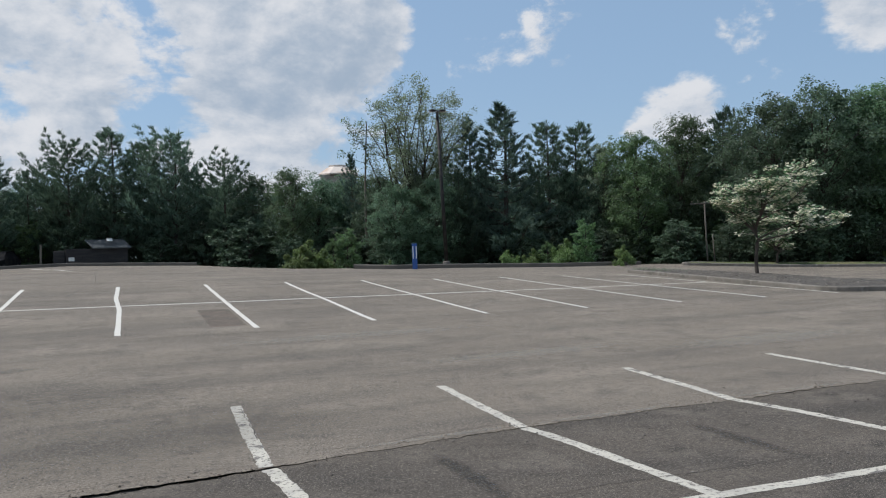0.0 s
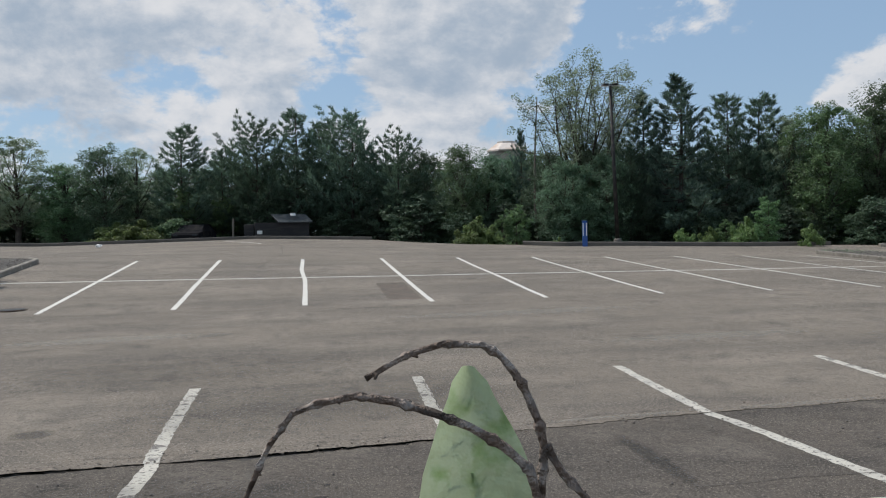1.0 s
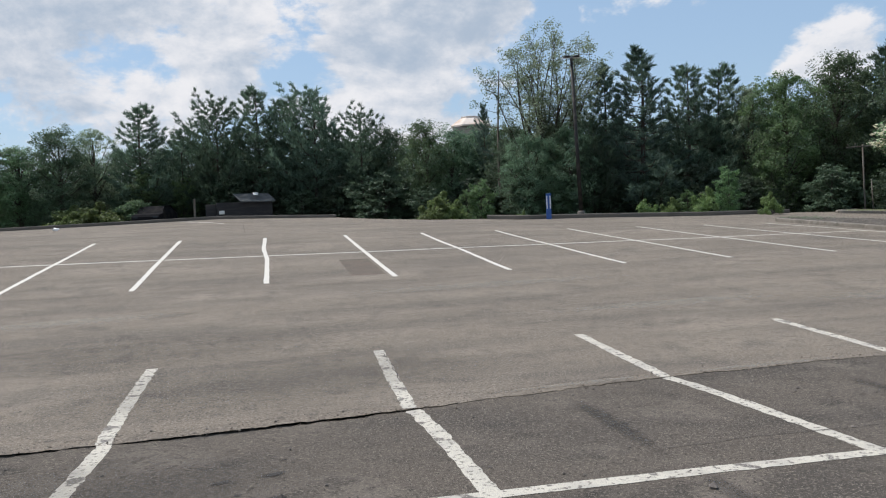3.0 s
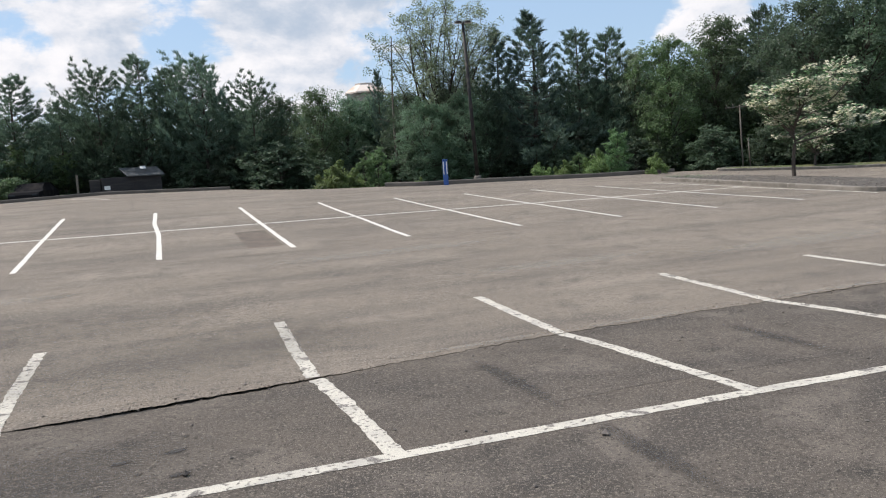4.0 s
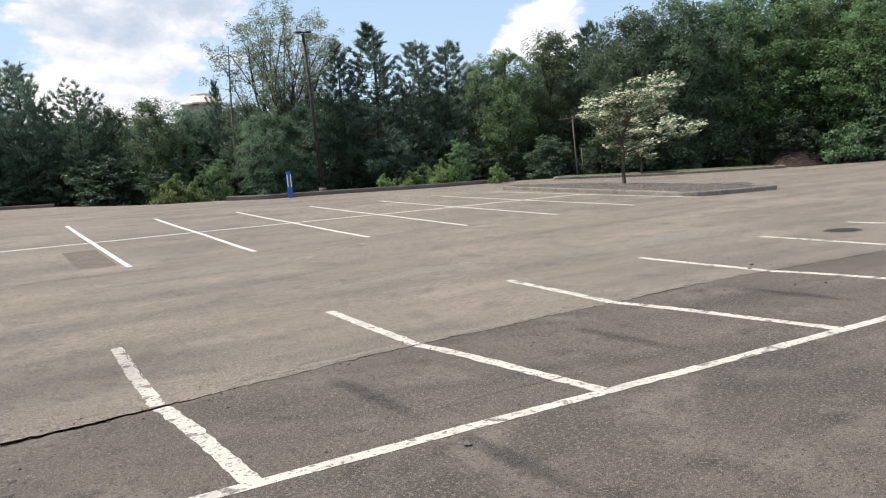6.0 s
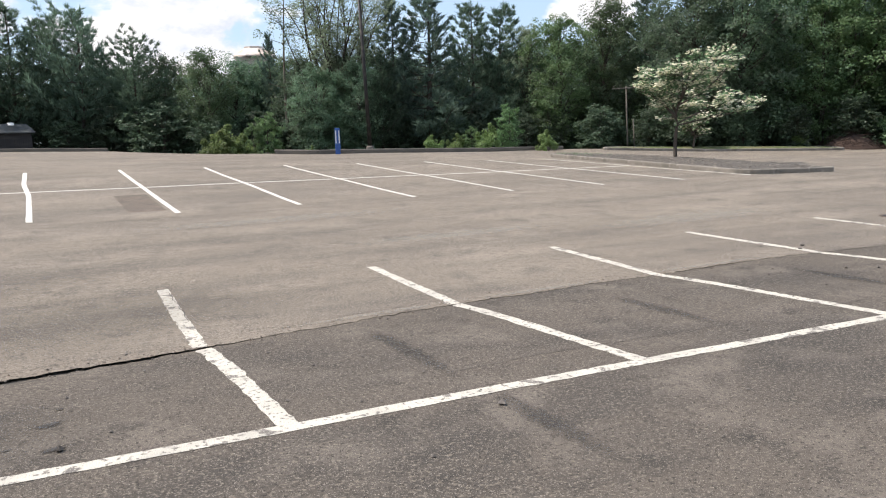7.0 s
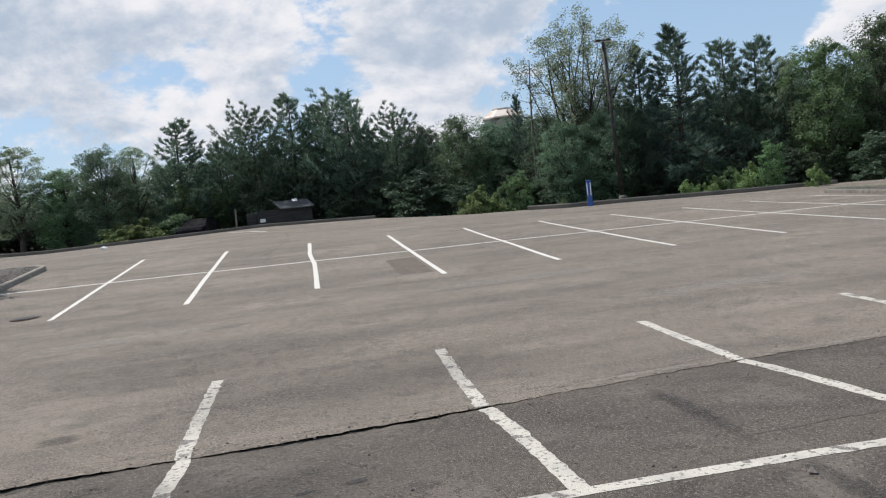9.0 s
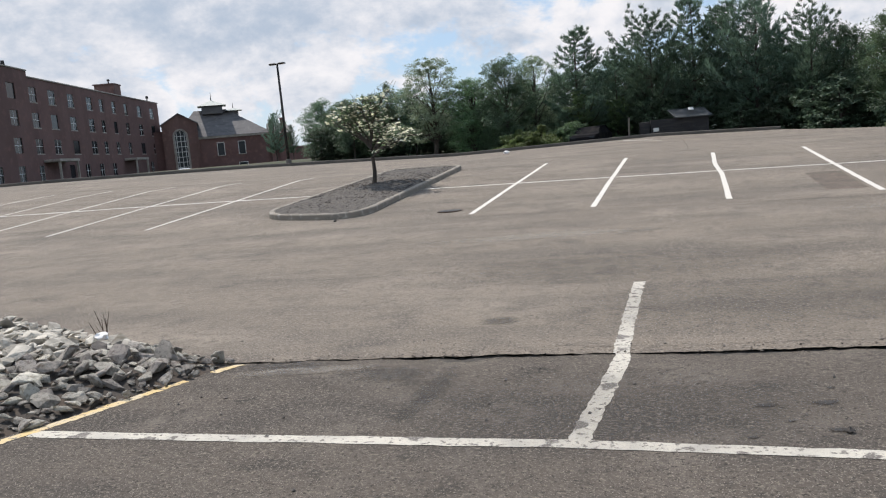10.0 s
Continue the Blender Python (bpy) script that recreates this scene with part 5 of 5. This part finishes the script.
def stain(x, y, w, h, turn, mat, label):
    v, f = [], []
    n = 6
    ca, sa = math.cos(radians(turn)), math.sin(radians(turn))
    for i in range(n + 1):
        for j in range(n + 1):
            a, b = (i / n - .5) * w, (j / n - .5) * h
            px, py = x + a * ca - b * sa, y + a * sa + b * ca
            v.append((a, b, dip(px, py) - dip(x, y)))
    f = [(i * (n + 1) + j, (i + 1) * (n + 1) + j, (i + 1) * (n + 1) + j + 1, i * (n + 1) + j + 1) for i in range(n) for j in range(n)]
    ob = tagged(new("stain", mesh_from("stain", v, f, M[mat])), label, "stain", "stains on the asphalt", "structure")
    ob.matrix_basis = pose(x, y, dip(x, y) + .004, 0, 0, turn)


for x, y, s in ((-1.32, .49, .2), (-1.67, .9, .24), (-1.32, .96, .28), (-1.78, .35, .13), (-1.55, .62, .1), (-1.25, 1.25, .1)):
    stain(x, y, s * .8, s * .42, 20, "oil", "small dark oil spot on the asphalt")
for x, y, w, h, t in ((1.3, 1.3, .25, 2.1, 0), (1.34, -.62, .25, 1.7, 0), (3.98, 1.3, .3, 1.9, 0), (6.7, 1.3, .3, 1.8, 0), (-3.92, 1.2, .3, 1.7, 0), (-4.4, 1.6, .9, .6, 0), (-5.4, 1.8, 1.0, .6, 0), (-3.9, 3.4, .5, .5, 0)):
    stain(x, y, w, h, t, "smudge", "dark worn smudge on the asphalt")
# Broad soft-edged areas that darken the asphalt slightly.
for x, y, w, h, t in ((-1.2, 4.1, 6.5, 3.4, 6), (-2.6, .9, 4.0, 2.2, 0), (-3.0, 6.4, 7, 2.6, 3)):
    stain(x, y, w, h, t, "dark_area", "broad darker area of the asphalt")
for x, y, w, h, t in ((-5.2, 1.7, 1.6, .3, 12), (1.6, 2.68, 2.4, .16, 5), (3.6, 2.78, 2.6, .16, 2), (6.2, 2.85, 3, .16, 1), (3.0, 10.6, 7, 1.2, 2), (9.5, 6.6, 6, 1.4, 2), (-4.5, 9.2, 5, 1.0, 4), (5, 7.2, 5, .9, 3)):
    stain(x, y, w, h, t, "dust", "pale dusty patch on the asphalt")


def fine_crack(points, label, wide=.014):
    pts = resample([Vector(p) for p in points], .06, False)
    v, f = [], []
    for k, p in enumerate(pts):
        d = (pts[min(k + 1, len(pts) - 1)] - pts[max(k - 1, 0)]).normalized()
        o = .03 * noise.noise((p.x * 4, p.y * 4, 8)) + .01 * noise.noise((p.x * 17, p.y * 17, 8))
        w = wide * (.35 + .65 * abs(noise.noise((p.x * 6, p.y * 6, 2)))) * .5
        for s in (-1, 1):
            x, y = p.x - d.y * (o + s * w), p.y + d.x * (o + s * w)
            v.append((x, y, dip(x, y) + .0035))
        if k:
            f.append((2 * k - 2, 2 * k, 2 * k + 1, 2 * k - 1))
    tagged(new("fine_crack", mesh_from("fine_crack", v, f, M["crack"])), label, "crack", "fine cracks", "structure")


fine_crack([(-.1, 2.62), (1.0, 2.72), (2.5, 2.9)], "hairline crack beside the main joint", .012)
fine_crack([(1.34, .58), (2.0, .6), (2.9, .57), (4.1, .52), (6, .5)], "fine crack across the dark asphalt", .016)
fine_crack([(-7, 12.3), (-3, 12.25), (.5, 12.05), (4, 12.1), (9, 12.0)], "fine crack along the far stalls", .05)
fine_crack([(-2.65, 20.8), (-2.0, 27), (-2.2, 34)], "dark seam climbing the crest", .05)
fine_crack([(.04, 5.1), (.02, 4.3), (-.03, 3.4)], "crack in the paint of a stall line", .018)


def loose_stones():
    rnd = random.Random(77)
    b = Build()
    for _ in range(420):
        x = rnd.uniform(-7, 14)
        y = crack_y(x) + rnd.gauss(-.5, .7) if rnd.random() < .6 else rnd.uniform(-1.5, 4.5)
        pebble(b, (x, y, dip(x, y) + .004), rnd.choice((.006, .008, .011, .016)), rnd)
    for x, y, r in ((-1.28, .45, .03), (1.27, -.23, .032), (7.2, 1.7, .03), (7.5, 1.5, .024), (8.3, 3.2, .05), (8.0, 3.0, .04), (-9.9, 12.9, .05)):
        pebble(b, (x, y, dip(x, y) + r * .4), r, rnd, .8)
    tagged(new("loose_stones", b.mesh("loose_stones", M["gravel"])), "loose grit and small stones on the asphalt", "stones", kind="stuff")


loose_stones()


def patch(x0, x1, y0, y1, label):
    me = sheet("asphalt_patch", spread(x0, x1, 8), lambda x: spread(y0 + .06 * noise.noise((x * 2, 1, 1)), y1 + .06 * noise.noise((x * 2, 7, 1)), 14), M["asphalt_mid"], lambda x, y: dip(x, y) + .0035)
    tagged(new("asphalt_patch", me), label, "asphalt patch", kind="structure")


patch(.55, 1.3, 13.3, 16.4, "darker rectangular asphalt patch in a far stall")


def drain(x, y, r, label):
    z = dip(x, y)
    top = thing("manhole_cover", label, "manhole cover", pose(x, y, z), kind="structure")
    part("ring", Build().tube([(0, 0, -.03), (0, 0, .008)], (r, r), 24).mesh("ring", M["rust_iron"]), top)
    part("lid", Build().tube([(0, 0, 0), (0, 0, .014)], (r * .86, r * .84), 24).mesh("lid", M["dark_metal"]), top)


drain(12.5, 4.54, .33, "rusty iron manhole cover set in the asphalt")
drain(-7.3, 13.5, .3, "dark iron drain cover set in the asphalt")


def litter():
    rnd = random.Random(3)
    for x, y, s in ((-11.3, 38.6, .17), (-7.3, 1.85, .065)):
        bm = bmesh.new()
        bmesh.ops.create_icosphere(bm, subdivisions=2, radius=s)
        for q in bm.verts:
            q.co *= rnd.uniform(.6, 1.15)
            q.co.z *= .6
        me = bpy.data.meshes.new("litter")
        bm.to_mesh(me)
        bm.free()
        me.materials.append(M["litter"])
        up = .29 if x > -9 else s * .4
        tagged(new("litter", me), "crumpled white scrap of paper", "litter").matrix_basis = pose(x, y, ground_z(x, y) + up)


litter()


# ---- the rock bed ----
def rock_bed():
    rnd = random.Random(21)
    top = thing("rock_bed", "bed of loose angular grey rocks beside the lot", "rock bed", kind="structure")
    edge_a = [(-5.98, 1.98), (-6.17, 1.3), (-6.5, .55), (-6.75, -.1), (-7.55, -2), (-8.6, -5)]
    edge_b = [(-5.98, 1.98), (-6.6, 2.2), (-8.3, 3.0), (-11.0, 4.2), (-15, 6.0), (-17, 6.8)]

    def x_right(y):
        return lerp_table(y, [q[1] for q in reversed(edge_a)], [q[0] for q in reversed(edge_a)])

    def y_top(x):
        return lerp_table(-x, [-q[0] for q in edge_b], [q[1] for q in edge_b])

    def inside(x, y):
        d = min(x_right(min(y, 1.98)) - x, y_top(x) - y)
        return d

    def bed_z(x, y):
        d = max(0, inside(x, y))
        return .26 * (1 - math.exp(-d / .8)) - .03 + .03 * noise.noise((x * 2, y * 2, 5)) * min(1, d / .4)

    xs, ys = spread(-17, -5.9, 56), spread(-5, 6.8, 60)
    idx, v, f = {}, [], []
    for i, x in enumerate(xs):
        for j, y in enumerate(ys):
            if inside(x, y) > -.12:
                idx[i, j] = len(v)
                v.append((x, y, dip(x, y) + bed_z(x, y) + .012))
    for i, j in idx:
        q = [(i, j), (i + 1, j), (i + 1, j + 1), (i, j + 1)]
        if all(k in idx for k in q):
            f.append(tuple(idx[k] for k in q))
    part("bed", mesh_from("bed", v, f, M["dirt"], True), top, "brown earth below the rocks")
    shapes = []
    for k in range(16):
        bm = bmesh.new()
        for _ in range(16):
            d = rand_dir(rnd)
            bm.verts.new((d.x * rnd.uniform(.75, 1.1), d.y * rnd.uniform(.5, .85), d.z * rnd.uniform(.2, .42)))
        hull = bmesh.ops.convex_hull(bm, input=bm.verts)
        bmesh.ops.delete(bm, geom=[g for g in hull["geom_interior"] if isinstance(g, bmesh.types.BMVert)], context="VERTS")
        me = bpy.data.meshes.new("rock")
        bm.to_mesh(me)
        bm.free()
        me.materials.append(M["rock"])
        shapes.append(me)
    spots = []
    tries = 0
    while len(spots) < 2300 and tries < 26000:
        tries += 1
        x, y = rnd.uniform(-12, -5.9), rnd.uniform(-1.2, 4.8)
        if inside(x, y) < .03:
            continue
        near = inside(x, y)
        r = rnd.choice((.05, .06, .075, .095, .12, .16)) * (.6 if near < .2 else 1.0)
        if all((x - a) ** 2 + (y - b) ** 2 > (.45 * (r + c)) ** 2 for a, b, c in spots):
            spots.append((x, y, r))
    spots.sort(key=lambda q: q[0] * -1 + abs(q[1] - 1.2) * .3)
    rest = Build()
    for k, (x, y, r) in enumerate(spots):
        m = Matrix.Translation((x, y, dip(x, y) + bed_z(x, y) + r * .22 + rnd.uniform(0, .05))) @ Euler((rnd.gauss(0, .35), rnd.gauss(0, .35), rnd.uniform(0, 6.28))).to_matrix().to_4x4() @ Matrix.Scale(r, 4)
        me = shapes[rnd.randrange(16)]
        if k < 300:
            ob = part("rock", me, top)
            ob.matrix_basis = m
        else:
            rest.add([m @ q.co for q in me.vertices], [tuple(p.vertices) for p in me.polygons])
    part("rocks", rest.mesh("rocks", M["rock"]), top, "", "stuff")
    return bed_z


bed_height = rock_bed()


def weed(x, y):
    rnd = random.Random(4)
    b = Build()
    for _ in range(7):
        d = Vector((rnd.uniform(-.12, .12), rnd.uniform(-.1, .1), rnd.uniform(.2, .42)))
        p = Vector((rnd.uniform(-.06, .06), 0, -.05))
        b.tube([p, p + d * .5 + Vector((.01, 0, 0)), p + d], (.006, .005, .002), 4, False)
    tagged(new("weed", b.mesh("weed", M["brush"])), "few dry weed stalks among the rocks", "weed").matrix_basis = pose(x, y, dip(x, y) + bed_height(x, y))


weed(-8.0, 2.7)


# ---- the sapling beside the standpoint ----
def sapling():
    top = thing("sapling", "thin bare-tipped sapling with one broad green leaf", "sapling")
    stem = [(-1.392, -4.512, -.02), (-1.384, -4.508, .6), (-1.375, -4.505, 1.2), (-1.3685, -4.5022, 1.7664), (-1.3674, -4.5017, 1.7914), (-1.3668, -4.5016, 1.8018), (-1.3661, -4.5015, 1.8091), (-1.367, -4.5012, 1.8138), (-1.37, -4.5005, 1.8213), (-1.3735, -4.4997, 1.8261), (-1.3771, -4.499, 1.8283), (-1.3843, -4.4977, 1.8285), (-1.3906, -4.4967, 1.8267), (-1.3987, -4.4953, 1.8222)]
    arm = [(-1.3674, -4.5027, 1.7981), (-1.3694, -4.5032, 1.8056), (-1.3741, -4.503, 1.8101), (-1.3802, -4.5024, 1.8139), (-1.3867, -4.5016, 1.8167), (-1.3933, -4.5004, 1.8188), (-1.4003, -4.499, 1.82), (-1.4069, -4.4975, 1.8188), (-1.4117, -4.496, 1.817), (-1.4163, -4.4945, 1.8107), (-1.4206, -4.493, 1.8012), (-1.4218, -4.4918, 1.7983)]
    side = [(-1.3657, -4.5016, 1.8092), (-1.3651, -4.5017, 1.8081), (-1.3626, -4.5023, 1.8038), (-1.3586, -4.5031, 1.7995), (-1.3524, -4.5044, 1.7911)]
    rnd = random.Random(8)

    def twig(name, pts, r0, r1):
        dense = resample([Vector(p) for p in pts], .0012, False) if pts[0][2] > 1 else [Vector(p) for p in pts[:4]] + resample([Vector(p) for p in pts[3:]], .0012, False)[1:]
        n = len(dense)
        rad = [(r0 + (r1 - r0) * k / n) * (1 + .28 * noise.noise((k * .45, r0 * 900, 0)) + (.5 if k % 7 == 0 and dense[k].z > 1.75 else 0)) for k in range(n)]
        b = Build().tube(dense, rad, 8)
        for k in range(3, n, 6):
            if dense[k].z > 1.76:
                d = rand_dir(rnd)
                b.tube([dense[k], dense[k] + d * r0 * 1.25], (r0 * .5, r0 * .2), 5)
        part(name, b.mesh(name, M["twig"], True), top)

    twig("stem", stem, .0012, .0005)
    twig("branch", arm, .0009, .0005)
    twig("branch", side, .0008, .0007)
    tip, base = Vector((-1.3778, -4.4886, 1.8226)), Vector((-1.3772, -4.4939, 1.7708))
    across, face = Vector((.985, -.17, 0)), Vector((-.17, -.985, .05))
    v, f = [], []
    n, m = 18, 8
    for i in range(n + 1):
        t = i / n
        w = lerp_table(t, (0, .1, .25, .45, .6, .75, .88, .95, 1), (.002, .0085, .0122, .0125, .0108, .0080, .0047, .0034, .0012))
        c = base.lerp(tip, t) + Vector((.0012 * math.sin(t * 3), 0, 0))
        for j in range(m + 1):
            s = j / m * 2 - 1
            cup = .0022 * s * s - .0008 * math.cos(t * 40 + abs(s) * 5) * .4 + .0015 * math.sin(t * 3)
            v.append(c + across * w * (s + .03 * noise.noise((t * 9, s * 2, 1))) + face * (cup - .001))
    f = [(i * (m + 1) + j, i * (m + 1) + j + 1, (i + 1) * (m + 1) + j + 1, (i + 1) * (m + 1) + j) for i in range(n) for j in range(m)]
    part("leaf", mesh_from("leaf", v, f, M["leaf_near"], True), top, "broad pale green leaf")
    part("leaf_stalk", Build().tube([(-1.3682, -4.502, 1.758), (-1.374, -4.499, 1.762), base, base.lerp(tip, .6)], (.0009, .0008, .0007, .0003), 6).mesh("leaf_stalk", M["leaf_near"], True), top)


sapling()


def crumbs():
    """Loose bits of asphalt broken off along the crack."""
    rnd = random.Random(77)
    b = Build()
    for _ in range(420):
        x = rnd.uniform(-5.8, 7.5)
        y = crack_y(x) + rnd.gauss(0, .05 if x < 0 else .11)
        r = rnd.choice((.004, .006, .008, .011)) * rnd.uniform(.8, 1.3)
        z = paving_z(x, y) + r * .3
        p = [Vector((x, y, z)) + rand_dir(rnd) * r * .35 + Vector(d) * r for d in ((1, 0, 0), (0, 1, 0), (-1, 0, 0), (0, -1, 0), (0, 0, .8), (0, 0, -.6))]
        b.add([tuple(q) for q in p], [(0, 1, 4), (1, 2, 4), (2, 3, 4), (3, 0, 4), (1, 0, 5), (2, 1, 5), (3, 2, 5), (0, 3, 5)])
    tagged(new("asphalt_crumb", b.mesh("asphalt_crumb", M["asphalt_mid"])), "loose asphalt crumbs lying along the crack", "gravel", kind="stuff")


crumbs()
fine_crack([(-3.2, 2.42), (-2.2, 2.38), (-1.2, 2.47), (-.3, 2.5)], "hairline crack above the main joint", .014)


def island_grass():
    """Sparse weeds at the upper end of the gravel island."""
    rnd = random.Random(91)
    v, f = [], []
    for _ in range(90):
        x, y = rnd.uniform(19.2, 20.7), 20.6 + 4.2 * math.sqrt(rnd.random())
        z = ground_z(x, y) + .1
        for _ in range(9):
            d = rand_dir(rnd)
            p = Vector((x + d.x * .07, y + d.y * .07, z))
            s = Vector((-d.y, d.x, 0)) * .008
            tip = p + Vector((d.x * .08, d.y * .08, rnd.uniform(.09, .22)))
            k = len(v)
            v += [tuple(p - s), tuple(p + s), tuple(tip)]
            f.append((k, k + 1, k + 2))
    tagged(new("grass", mesh_from("grass", v, f, M["leaf_pale"])), "sparse weeds growing in the gravel of the island", "grass", kind="stuff")


island_grass()
